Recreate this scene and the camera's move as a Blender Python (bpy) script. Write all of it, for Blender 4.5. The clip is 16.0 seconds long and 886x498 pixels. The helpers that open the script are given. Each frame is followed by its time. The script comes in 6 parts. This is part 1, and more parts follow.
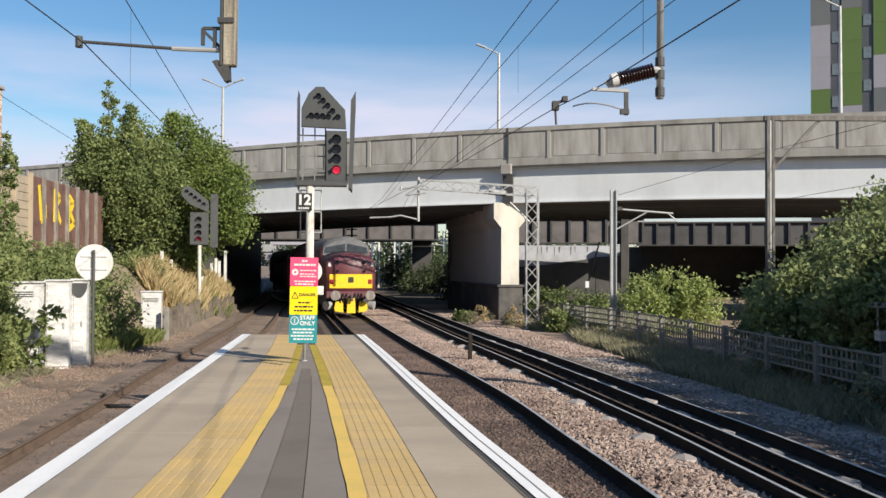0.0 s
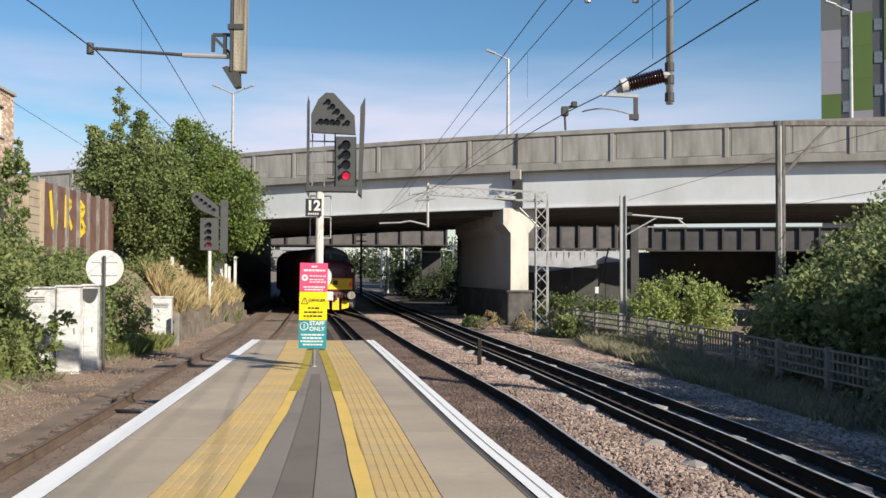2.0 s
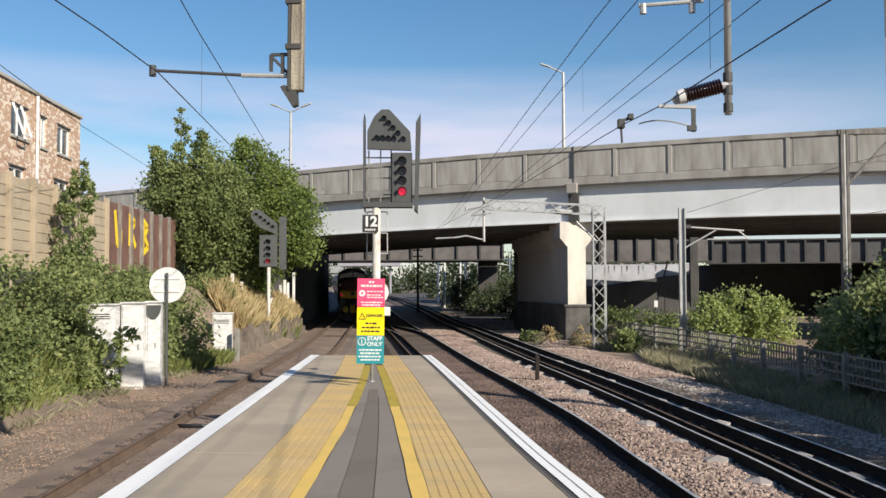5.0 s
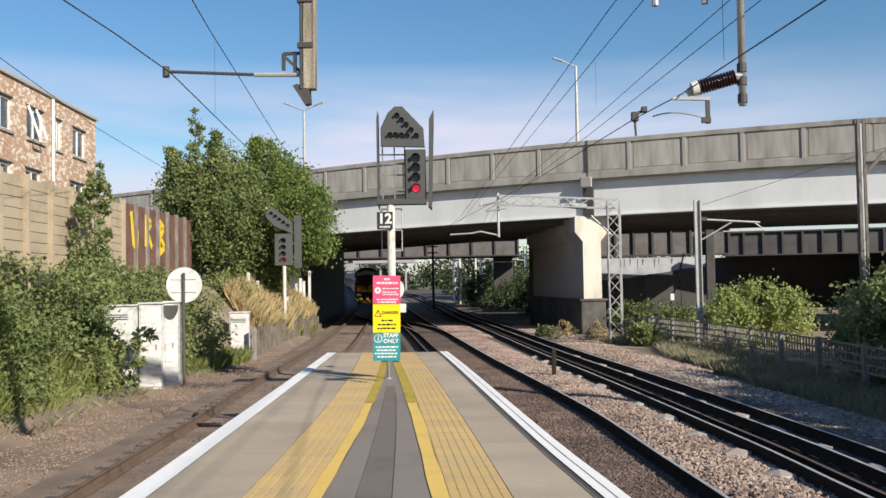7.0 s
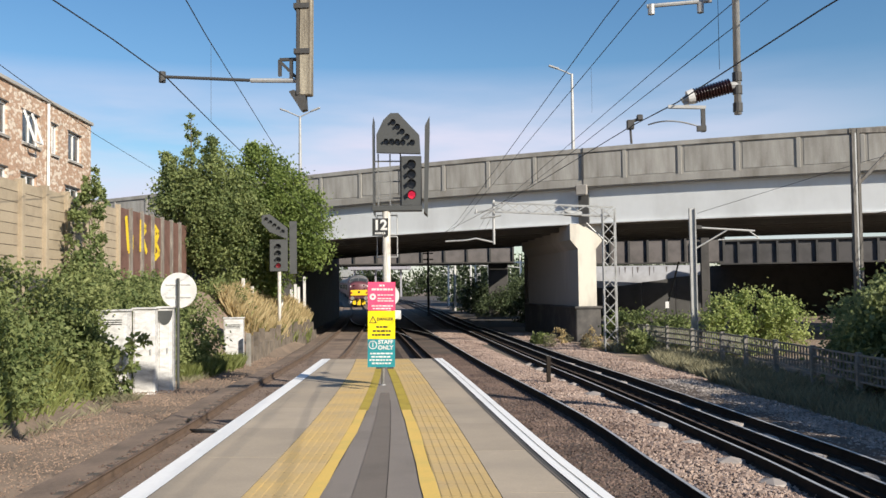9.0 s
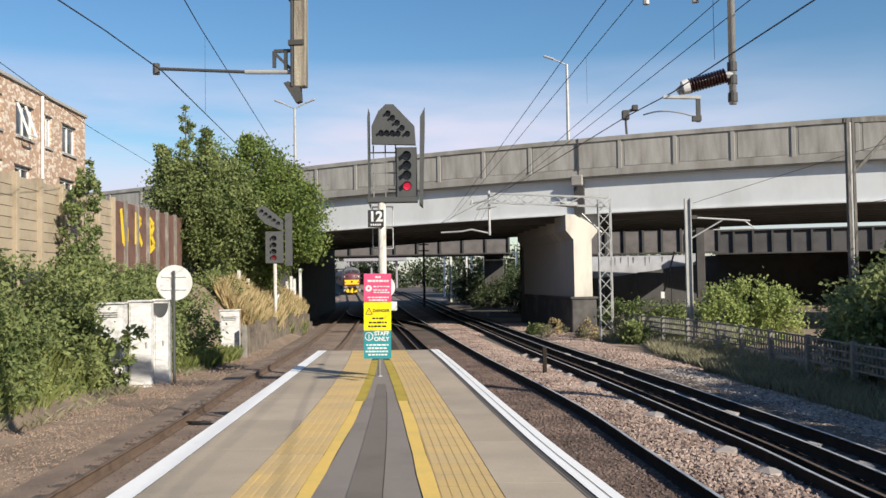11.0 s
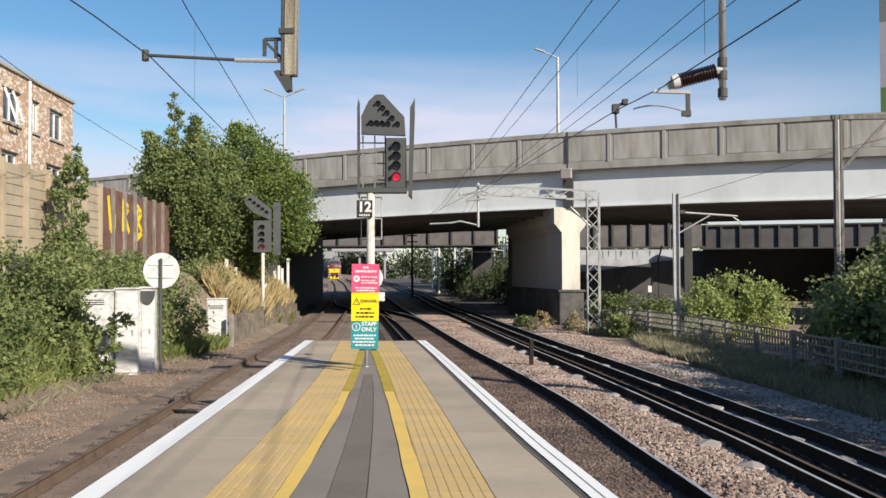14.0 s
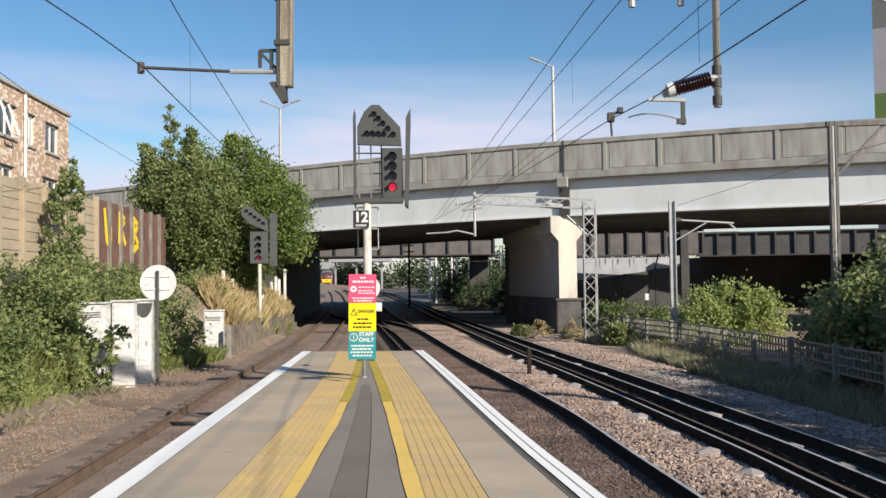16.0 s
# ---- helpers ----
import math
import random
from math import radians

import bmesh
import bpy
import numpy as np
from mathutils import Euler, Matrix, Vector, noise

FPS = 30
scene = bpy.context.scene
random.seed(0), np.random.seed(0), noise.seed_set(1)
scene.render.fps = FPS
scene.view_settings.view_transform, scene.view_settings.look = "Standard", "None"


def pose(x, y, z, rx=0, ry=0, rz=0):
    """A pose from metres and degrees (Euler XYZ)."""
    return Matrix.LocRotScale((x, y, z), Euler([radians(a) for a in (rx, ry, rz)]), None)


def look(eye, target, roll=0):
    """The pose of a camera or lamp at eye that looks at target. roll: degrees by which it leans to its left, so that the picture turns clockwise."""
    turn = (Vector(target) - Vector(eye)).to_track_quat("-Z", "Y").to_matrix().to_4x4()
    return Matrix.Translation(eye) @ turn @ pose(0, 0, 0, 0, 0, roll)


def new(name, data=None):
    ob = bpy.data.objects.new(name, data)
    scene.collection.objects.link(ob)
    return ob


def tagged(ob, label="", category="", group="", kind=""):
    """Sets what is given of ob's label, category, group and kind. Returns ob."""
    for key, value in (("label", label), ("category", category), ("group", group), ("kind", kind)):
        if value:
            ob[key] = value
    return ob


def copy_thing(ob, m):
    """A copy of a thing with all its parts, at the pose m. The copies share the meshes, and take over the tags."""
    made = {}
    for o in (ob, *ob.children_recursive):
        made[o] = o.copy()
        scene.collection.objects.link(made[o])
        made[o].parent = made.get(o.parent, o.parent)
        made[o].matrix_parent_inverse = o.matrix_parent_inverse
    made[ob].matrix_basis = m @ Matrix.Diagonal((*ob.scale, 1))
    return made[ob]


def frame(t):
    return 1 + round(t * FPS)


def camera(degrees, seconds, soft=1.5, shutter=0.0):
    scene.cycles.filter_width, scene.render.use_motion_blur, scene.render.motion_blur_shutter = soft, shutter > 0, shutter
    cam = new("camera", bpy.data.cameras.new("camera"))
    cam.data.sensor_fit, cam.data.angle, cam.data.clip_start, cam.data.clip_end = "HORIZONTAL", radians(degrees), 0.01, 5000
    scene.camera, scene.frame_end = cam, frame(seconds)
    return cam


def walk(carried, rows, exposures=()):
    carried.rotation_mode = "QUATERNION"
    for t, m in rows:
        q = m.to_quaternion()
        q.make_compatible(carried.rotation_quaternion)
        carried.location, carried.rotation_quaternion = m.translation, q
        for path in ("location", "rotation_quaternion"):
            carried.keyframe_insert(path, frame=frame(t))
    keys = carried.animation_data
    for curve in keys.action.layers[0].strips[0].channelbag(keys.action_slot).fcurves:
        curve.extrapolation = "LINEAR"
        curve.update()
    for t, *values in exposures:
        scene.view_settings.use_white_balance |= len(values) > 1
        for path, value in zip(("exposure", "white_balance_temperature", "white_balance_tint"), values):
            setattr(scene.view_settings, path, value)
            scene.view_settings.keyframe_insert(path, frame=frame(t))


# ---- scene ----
cam = camera(51.0, 16.0)
PATH = [
    (0, pose(0, 0, 1.6, 91.10, -0.21, 0.00)),
    (0.5, pose(0, 0, 1.6, 91.09, -0.25, 0.36)),
    (1, pose(0, 0, 1.6, 91.15, -0.27, 0.37)),
    (1.5, pose(0, 0, 1.6, 91.37, -0.28, 0.37)),
    (2, pose(0, 0, 1.6, 91.44, -0.21, 0.58)),
    (2.5, pose(0, 0, 1.6, 91.77, -0.15, 1.55)),
    (3, pose(0, 0, 1.6, 91.75, -0.20, 2.31)),
    (3.5, pose(0, 0, 1.6, 91.90, -0.12, 2.69)),
    (4, pose(0, 0, 1.6, 91.92, 0.00, 3.03)),
    (4.5, pose(0, 0, 1.6, 92.09, 0.09, 3.13)),
    (5, pose(0, 0, 1.6, 92.35, 0.19, 4.07)),
    (5.2, pose(0, 0, 1.6, 92.33, 0.23, 4.47)),
    (7.5, pose(0, 0, 1.6, 92.11, 1.03, 5.01)),
    (8, pose(0, 0, 1.6, 92.13, 0.74, 4.85)),
    (8.5, pose(0, 0, 1.6, 92.29, 0.94, 4.45)),
    (8.7, pose(0, 0, 1.6, 92.57, 0.83, 4.59)),
    (10.8, pose(0, 0, 1.6, 92.01, 0.43, 4.87)),
    (11, pose(0, 0, 1.6, 91.99, 0.97, 4.46)),
    (11.5, pose(0, 0, 1.6, 91.31, 1.22, 4.72)),
    (12, pose(0, 0, 1.6, 91.34, 1.38, 3.77)),
    (12.5, pose(0, 0, 1.6, 91.30, 1.00, 3.66)),
    (13, pose(0, 0, 1.6, 91.31, 0.73, 3.80)),
    (13.5, pose(0, 0, 1.6, 91.32, 0.40, 3.66)),
    (14, pose(0, 0, 1.6, 91.45, 0.24, 3.72)),
    (14.5, pose(0, 0, 1.6, 91.89, 0.48, 3.74)),
    (15, pose(0, 0, 1.6, 91.99, 0.60, 3.48)),
    (15.5, pose(0, 0, 1.6, 92.13, 0.83, 3.53)),
    (16, pose(0, 0, 1.6, 92.04, 0.74, 3.54)),
]
walk(cam, PATH)

# ---- world, sun, exposure ----
SUN_AZ, SUN_EL = radians(133), radians(27.5)
world = bpy.data.worlds.new("world")
scene.world = world
world.use_nodes = True
wn, wl = world.node_tree.nodes, world.node_tree.links
sky = wn.new("ShaderNodeTexSky")
sky.sky_type, sky.sun_disc = "NISHITA", False
sky.sun_elevation, sky.sun_rotation = SUN_EL, SUN_AZ
sky.air_density, sky.dust_density, sky.ozone_density = 1.0, 0.4, 2.0
wco = wn.new("ShaderNodeTexCoord")
wmap = wn.new("ShaderNodeMapping")
wmap.inputs["Scale"].default_value = (1.6, 1.6, 9.0)
wno = wn.new("ShaderNodeTexNoise")
wno.inputs["Scale"].default_value, wno.inputs["Detail"].default_value = 1.3, 6.0
wsep = wn.new("ShaderNodeSeparateXYZ")
wband = wn.new("ShaderNodeMapRange")
wband.inputs["From Min"].default_value, wband.inputs["From Max"].default_value = 0.235, 0.165
wramp = wn.new("ShaderNodeMapRange")
wramp.inputs["From Min"].default_value, wramp.inputs["From Max"].default_value = 0.34, 0.58
wmul = wn.new("ShaderNodeMath")
wmul.operation = "MULTIPLY"
wmix = wn.new("ShaderNodeMix")
wmix.data_type = "RGBA"
wmix.inputs["B"].default_value = (5.2, 5.25, 6.4, 1)
wl.new(wco.outputs["Generated"], wmap.inputs["Vector"])
wl.new(wmap.outputs["Vector"], wno.inputs["Vector"])
wl.new(wco.outputs["Generated"], wsep.inputs["Vector"])
wl.new(wsep.outputs["Z"], wband.inputs["Value"])
wl.new(wno.outputs["Fac"], wramp.inputs["Value"])
wl.new(wband.outputs["Result"], wmul.inputs[0])
wl.new(wramp.outputs["Result"], wmul.inputs[1])
wside = wn.new("ShaderNodeMapRange")
wside.inputs["From Min"].default_value, wside.inputs["From Max"].default_value = 0.4, 0.05
wside.inputs["To Min"].default_value = 0.2
wmul_two = wn.new("ShaderNodeMath")
wmul_two.operation = "MULTIPLY"
wl.new(wsep.outputs["X"], wside.inputs["Value"])
wl.new(wmul.outputs["Value"], wmul_two.inputs[0])
wl.new(wside.outputs["Result"], wmul_two.inputs[1])
wl.new(wmul_two.outputs["Value"], wmix.inputs["Factor"])
whsv = wn.new("ShaderNodeHueSaturation")
whsv.inputs["Saturation"].default_value, whsv.inputs["Value"].default_value = 1.25, 0.86
wl.new(sky.outputs["Color"], whsv.inputs["Color"])
wl.new(whsv.outputs["Color"], wmix.inputs["A"])
wl.new(wmix.outputs["Result"], wn["Background"].inputs["Color"])
wn["Background"].inputs["Strength"].default_value = 0.096
sun_data = bpy.data.lights.new("sun", "SUN")
sun_data.energy, sun_data.angle, sun_data.color = 4.6, radians(0.6), (1.0, 0.92, 0.79)
sun = new("sun", sun_data)
sun_way = Vector((math.sin(SUN_AZ) * math.cos(SUN_EL), math.cos(SUN_AZ) * math.cos(SUN_EL), math.sin(SUN_EL)))
sun.matrix_world = look(sun_way * 50, (0, 0, 0))
scene.view_settings.exposure = 0.58

# ---- materials ----
def mat(name, color, rough=0.8, metal=0.0, dark=0.6, scale=3.0, fine=40.0, bump=0.2, second=None, amount=0.5, random_piece=0.0, stretch=(1, 1, 1), emit=None, spec=0.5, grain=0.26):
    """A paint or stone: coarse stains towards `second` (or a darker tone), fine grain in colour, roughness and relief."""
    m = bpy.data.materials.new(name)
    m.use_nodes = True
    n, k = m.node_tree.nodes, m.node_tree.links
    b = n["Principled BSDF"]
    b.inputs["Metallic"].default_value = metal
    b.inputs["Specular IOR Level"].default_value = spec
    co = n.new("ShaderNodeTexCoord")
    mp = n.new("ShaderNodeMapping")
    mp.inputs["Scale"].default_value = stretch
    k.new(co.outputs["Object"], mp.inputs["Vector"])
    big, small = n.new("ShaderNodeTexNoise"), n.new("ShaderNodeTexNoise")
    big.inputs["Scale"].default_value, big.inputs["Detail"].default_value, big.inputs["Roughness"].default_value = scale, 5.0, 0.62
    small.inputs["Scale"].default_value, small.inputs["Detail"].default_value = fine, 3.0
    k.new(mp.outputs["Vector"], big.inputs["Vector"])
    k.new(co.outputs["Object"], small.inputs["Vector"])
    ramp = n.new("ShaderNodeMapRange")
    ramp.inputs["From Min"].default_value, ramp.inputs["From Max"].default_value = 0.62 - 0.3 * amount, 0.72
    k.new(big.outputs["Fac"], ramp.inputs["Value"])
    mix = n.new("ShaderNodeMix")
    mix.data_type = "RGBA"
    mix.inputs["A"].default_value = (*color, 1)
    mix.inputs["B"].default_value = (*(second or [c * dark for c in color]), 1)
    k.new(ramp.outputs["Result"], mix.inputs["Factor"])
    hsv = n.new("ShaderNodeHueSaturation")
    k.new(mix.outputs["Result"], hsv.inputs["Color"])
    val = n.new("ShaderNodeMapRange")
    val.inputs["To Min"].default_value, val.inputs["To Max"].default_value = 1 - grain, 1 + grain
    k.new(small.outputs["Fac"], val.inputs["Value"])
    last = val.outputs["Result"]
    if random_piece:
        info, add = n.new("ShaderNodeObjectInfo"), n.new("ShaderNodeMath")
        add.operation = "MULTIPLY_ADD"
        k.new(info.outputs["Random"], add.inputs[0])
        add.inputs[1].default_value = random_piece
        k.new(last, add.inputs[2])
        last = add.outputs["Value"]
    k.new(last, hsv.inputs["Value"])
    k.new(hsv.outputs["Color"], b.inputs["Base Color"])
    rr = n.new("ShaderNodeMapRange")
    rr.inputs["To Min"].default_value, rr.inputs["To Max"].default_value = max(0.05, rough - 0.12), min(1, rough + 0.12)
    k.new(small.outputs["Fac"], rr.inputs["Value"])
    k.new(rr.outputs["Result"], b.inputs["Roughness"])
    if bump:
        bp = n.new("ShaderNodeBump")
        bp.inputs["Strength"].default_value, bp.inputs["Distance"].default_value = bump, 0.02
        k.new(small.outputs["Fac"], bp.inputs["Height"])
        k.new(bp.outputs["Normal"], b.inputs["Normal"])
    if emit:
        b.inputs["Emission Color"].default_value, b.inputs["Emission Strength"].default_value = (*emit[:3], 1), emit[3]
    return m


def leaf_mat(name, low, high, through_light=0.25):
    m = bpy.data.materials.new(name)
    m.use_nodes = True
    n, k = m.node_tree.nodes, m.node_tree.links
    b = n["Principled BSDF"]
    g = n.new("ShaderNodeNewGeometry")
    co = n.new("ShaderNodeTexCoord")
    no = n.new("ShaderNodeTexNoise")
    no.inputs["Scale"].default_value = 0.8
    k.new(co.outputs["Object"], no.inputs["Vector"])
    add = n.new("ShaderNodeMath")
    add.operation = "MULTIPLY_ADD"
    k.new(g.outputs["Random Per Island"], add.inputs[0])
    add.inputs[1].default_value = 0.6
    sub = n.new("ShaderNodeMath")
    sub.operation = "MULTIPLY_ADD"
    k.new(no.outputs["Fac"], sub.inputs[0])
    sub.inputs[1].default_value, sub.inputs[2].default_value = 1.4, -0.5
    k.new(sub.outputs["Value"], add.inputs[2])
    mix = n.new("ShaderNodeMix")
    mix.data_type = "RGBA"
    mix.inputs["A"].default_value, mix.inputs["B"].default_value = (*low, 1), (*high, 1)
    k.new(add.outputs["Value"], mix.inputs["Factor"])
    k.new(mix.outputs["Result"], b.inputs["Base Color"])
    b.inputs["Roughness"].default_value = 0.55
    b.inputs["Specular IOR Level"].default_value = 0.25
    tr, ms = n.new("ShaderNodeBsdfTranslucent"), n.new("ShaderNodeMixShader")
    k.new(mix.outputs["Result"], tr.inputs["Color"])
    ms.inputs["Fac"].default_value = through_light
    k.new(b.outputs["BSDF"], ms.inputs[1])
    k.new(tr.outputs["BSDF"], ms.inputs[2])
    k.new(ms.outputs["Shader"], n["Material Output"].inputs["Surface"])
    return m


def rubble_mat(name, low, high, share, scale):
    """Coursed rubble: cells of two stones with dark joints between them."""
    m = bpy.data.materials.new(name)
    m.use_nodes = True
    n, k = m.node_tree.nodes, m.node_tree.links
    b = n["Principled BSDF"]
    b.inputs["Roughness"].default_value = 0.92
    co, mp = n.new("ShaderNodeTexCoord"), n.new("ShaderNodeMapping")
    mp.inputs["Scale"].default_value = (1.0, 1.0, 1.9)
    cell, gap, grain = n.new("ShaderNodeTexVoronoi"), n.new("ShaderNodeTexVoronoi"), n.new("ShaderNodeTexNoise")
    gap.feature = "DISTANCE_TO_EDGE"
    grain.inputs["Scale"].default_value, grain.inputs["Detail"].default_value = 9.0, 5.0
    k.new(co.outputs["Object"], mp.inputs["Vector"])
    for tx in (cell, gap):
        tx.inputs["Scale"].default_value = scale
        k.new(mp.outputs["Vector"], tx.inputs["Vector"])
    k.new(co.outputs["Object"], grain.inputs["Vector"])
    sep, pick, joint, val = n.new("ShaderNodeSeparateColor"), n.new("ShaderNodeMapRange"), n.new("ShaderNodeMapRange"), n.new("ShaderNodeMath")
    k.new(cell.outputs["Color"], sep.inputs["Color"])
    pick.inputs["From Min"].default_value, pick.inputs["From Max"].default_value = 1 - share - 0.12, 1 - share + 0.12
    k.new(sep.outputs["Red"], pick.inputs["Value"])
    joint.inputs["From Min"].default_value, joint.inputs["From Max"].default_value, joint.inputs["To Min"].default_value = 0.0, 0.07, 0.62
    k.new(gap.outputs["Distance"], joint.inputs["Value"])
    mix, hsv = n.new("ShaderNodeMix"), n.new("ShaderNodeHueSaturation")
    mix.data_type = "RGBA"
    mix.inputs["A"].default_value, mix.inputs["B"].default_value = (*low, 1), (*high, 1)
    k.new(pick.outputs["Result"], mix.inputs["Factor"])
    k.new(mix.outputs["Result"], hsv.inputs["Color"])
    val.operation = "MULTIPLY_ADD"
    k.new(grain.outputs["Fac"], val.inputs[0])
    val.inputs[1].default_value, val.inputs[2].default_value = 0.9, 0.55
    mul = n.new("ShaderNodeMath")
    mul.operation = "MULTIPLY"
    k.new(val.outputs["Value"], mul.inputs[0])
    k.new(joint.outputs["Result"], mul.inputs[1])
    k.new(mul.outputs["Value"], hsv.inputs["Value"])
    k.new(hsv.outputs["Color"], b.inputs["Base Color"])
    bp = n.new("ShaderNodeBump")
    bp.inputs["Strength"].default_value, bp.inputs["Distance"].default_value = 0.5, 0.03
    k.new(gap.outputs["Distance"], bp.inputs["Height"])
    k.new(bp.outputs["Normal"], b.inputs["Normal"])
    return m


M = {}
M["concrete"] = mat("concrete", (0.36, 0.34, 0.31), 0.9, scale=0.5, fine=25, second=(0.24, 0.22, 0.2), bump=0.15)
M["parapet"] = mat("parapet_concrete", (0.36, 0.345, 0.315), 0.9, scale=0.35, fine=30, second=(0.2, 0.185, 0.16), amount=0.95, stretch=(2.6, 2.6, 0.3), grain=0.18)
M["hoarding"] = mat("faded_hoarding_paint", (0.42, 0.43, 0.46), 0.8, scale=0.8, second=(0.28, 0.28, 0.3), amount=0.7)
M["parapet_bay"] = mat("streaked_parapet", (0.37, 0.355, 0.325), 0.9, scale=0.7, fine=30, second=(0.19, 0.175, 0.15), amount=0.8, stretch=(2.2, 2.2, 0.35), grain=0.2, random_piece=0.12)
M["white_steel"] = mat("white_painted_steel", (0.645, 0.662, 0.665), 0.6, scale=0.4, fine=2.5, second=(0.54, 0.55, 0.545), bump=0.0, stretch=(1, 1, 0.3), grain=0.05)
M["soffit"] = mat("dark_soffit", (0.12, 0.117, 0.113), 0.9, scale=0.4)
M["pier"] = mat("pier_concrete", (0.6, 0.565, 0.49), 0.9, scale=0.5, second=(0.3, 0.27, 0.23), stretch=(1, 1, 0.3))
M["iron"] = mat("grey_riveted_iron", (0.145, 0.13, 0.128), 0.75, scale=0.9, second=(0.085, 0.078, 0.076), amount=0.7)
# darker copy of the iron, with the rear girder's shade in its colour
M["shaded_iron"] = mat("shaded_girder_iron", (0.085, 0.08, 0.08), 0.8, scale=0.6, second=(0.05, 0.048, 0.048))
M["dark_iron"] = mat("dark_iron", (0.06, 0.058, 0.056), 0.7, scale=0.8)
M["paving"] = mat("paving", (0.385, 0.315, 0.235), 0.9, scale=0.55, fine=45, second=(0.28, 0.235, 0.182), amount=0.8, bump=0.1, random_piece=0.2, grain=0.16)
M["asphalt"] = mat("asphalt", (0.23, 0.197, 0.17), 0.92, scale=0.8, fine=140, dark=0.8, bump=0.3, grain=0.2)
M["asphalt_dark"] = mat("asphalt_patch", (0.17, 0.142, 0.118), 0.92, scale=1.2, fine=140, dark=0.8, bump=0.3)
M["tactile"] = mat("tactile_yellow", (0.56, 0.385, 0.145), 0.85, scale=1.6, fine=50, second=(0.46, 0.335, 0.175), amount=0.9, bump=0.1, random_piece=0.12, grain=0.16)
M["yellow_line"] = mat("yellow_line", (0.72, 0.48, 0.12), 0.8, scale=2.0, fine=50, second=(0.6, 0.44, 0.12), bump=0.06, grain=0.12)
M["yellow_old"] = mat("yellow_line_worn", (0.42, 0.31, 0.04), 0.85, scale=3.0, fine=50, dark=0.7, bump=0.06)
M["white_line"] = mat("white_line", (0.84, 0.83, 0.81), 0.75, scale=1.2, fine=25, dark=0.92, bump=0.05, grain=0.07)
M["brick_dark"] = mat("sooty_brick", (0.07, 0.066, 0.063), 0.92, scale=1.0, fine=30)
M["earth"] = mat("earth", (0.28, 0.208, 0.152), 0.95, scale=0.35, fine=14, second=(0.105, 0.08, 0.06), bump=0.8, amount=0.8)
M["ballast"] = mat("ballast_bed", (0.22, 0.175, 0.15), 0.95, scale=0.5, fine=22, second=(0.10, 0.08, 0.07), bump=1.0, amount=0.6)
M["ballast_brown"] = mat("dirty_ballast_bed", (0.125, 0.088, 0.065), 0.95, scale=0.6, fine=22, second=(0.06, 0.046, 0.036), bump=1.0, amount=0.7)
M["yard"] = mat("sooty_yard_ballast", (0.1, 0.085, 0.075), 0.95, scale=0.15, fine=6, second=(0.055, 0.048, 0.043), bump=0.8, amount=0.7)
M["stone"] = leaf_mat("ballast_stone", (0.15, 0.10, 0.08), (0.45, 0.345, 0.285), 0.0)
M["stone_grey"] = leaf_mat("grey_ballast_stone", (0.15, 0.128, 0.115), (0.43, 0.38, 0.345), 0.0)
M["stone_tan"] = leaf_mat("tan_stone", (0.16, 0.11, 0.082), (0.42, 0.3, 0.22), 0.0)
M["stone_brown"] = leaf_mat("brown_ballast_stone", (0.055, 0.038, 0.032), (0.2, 0.14, 0.112), 0.0)
M["rail_side"] = mat("rusty_rail", (0.034, 0.027, 0.022), 0.9, scale=3.0, spec=0.15)
M["rail_top"] = mat("polished_rail", (0.7, 0.68, 0.65), 0.45, metal=0.6, scale=3.0, dark=0.7, bump=0)
M["sleeper"] = mat("sleeper", (0.10, 0.085, 0.07), 0.9, scale=2.0, dark=0.6, random_piece=0.1)
M["galv"] = mat("galvanised_steel", (0.42, 0.42, 0.41), 0.55, metal=0.3, scale=2.0, dark=0.75, bump=0.05, grain=0.14)
M["grey_paint"] = mat("grey_signal_paint", (0.06, 0.062, 0.06), 0.5, scale=3.0, dark=0.8, bump=0.03, grain=0.08)
M["cage"] = mat("weathered_cage_steel", (0.2, 0.2, 0.195), 0.6, metal=0.2, scale=3.0, dark=0.6, bump=0.05)
M["black"] = mat("black_paint", (0.02, 0.02, 0.02), 0.5, scale=4.0, bump=0.03)
M["white"] = mat("white_paint", (0.66, 0.65, 0.625), 0.6, scale=1.5, dark=0.75, bump=0.04, grain=0.1)
M["post_white"] = mat("weathered_white_post", (0.62, 0.6, 0.55), 0.7, scale=4.0, second=(0.33, 0.27, 0.2), amount=0.7, stretch=(3, 3, 0.5))
M["pink"] = mat("pink_red_sign", (0.80, 0.07, 0.17), 0.45, scale=3, dark=0.92, bump=0, grain=0.05)
M["sign_yellow"] = mat("yellow_sign", (0.86, 0.66, 0.0), 0.45, scale=3, dark=0.92, bump=0, grain=0.05)
M["teal"] = mat("teal_sign", (0.015, 0.23, 0.26), 0.45, scale=3, dark=0.9, bump=0, grain=0.05)
M["lamp_red"] = mat("red_signal_lens", (0.5, 0.01, 0.02), 0.3, bump=0, emit=(1.0, 0.02, 0.08, 0.4))
M["red_dim"] = mat("dim_red_lens", (0.2, 0.02, 0.03), 0.3, bump=0, emit=(1.0, 0.03, 0.06, 0.12))
M["lens"] = mat("dark_lens", (0.012, 0.012, 0.014), 0.25, bump=0)
M["porcelain"] = mat("brown_porcelain", (0.035, 0.013, 0.013), 0.18, bump=0, scale=5)
M["wire"] = mat("copper_wire", (0.03, 0.03, 0.032), 0.6, bump=0)
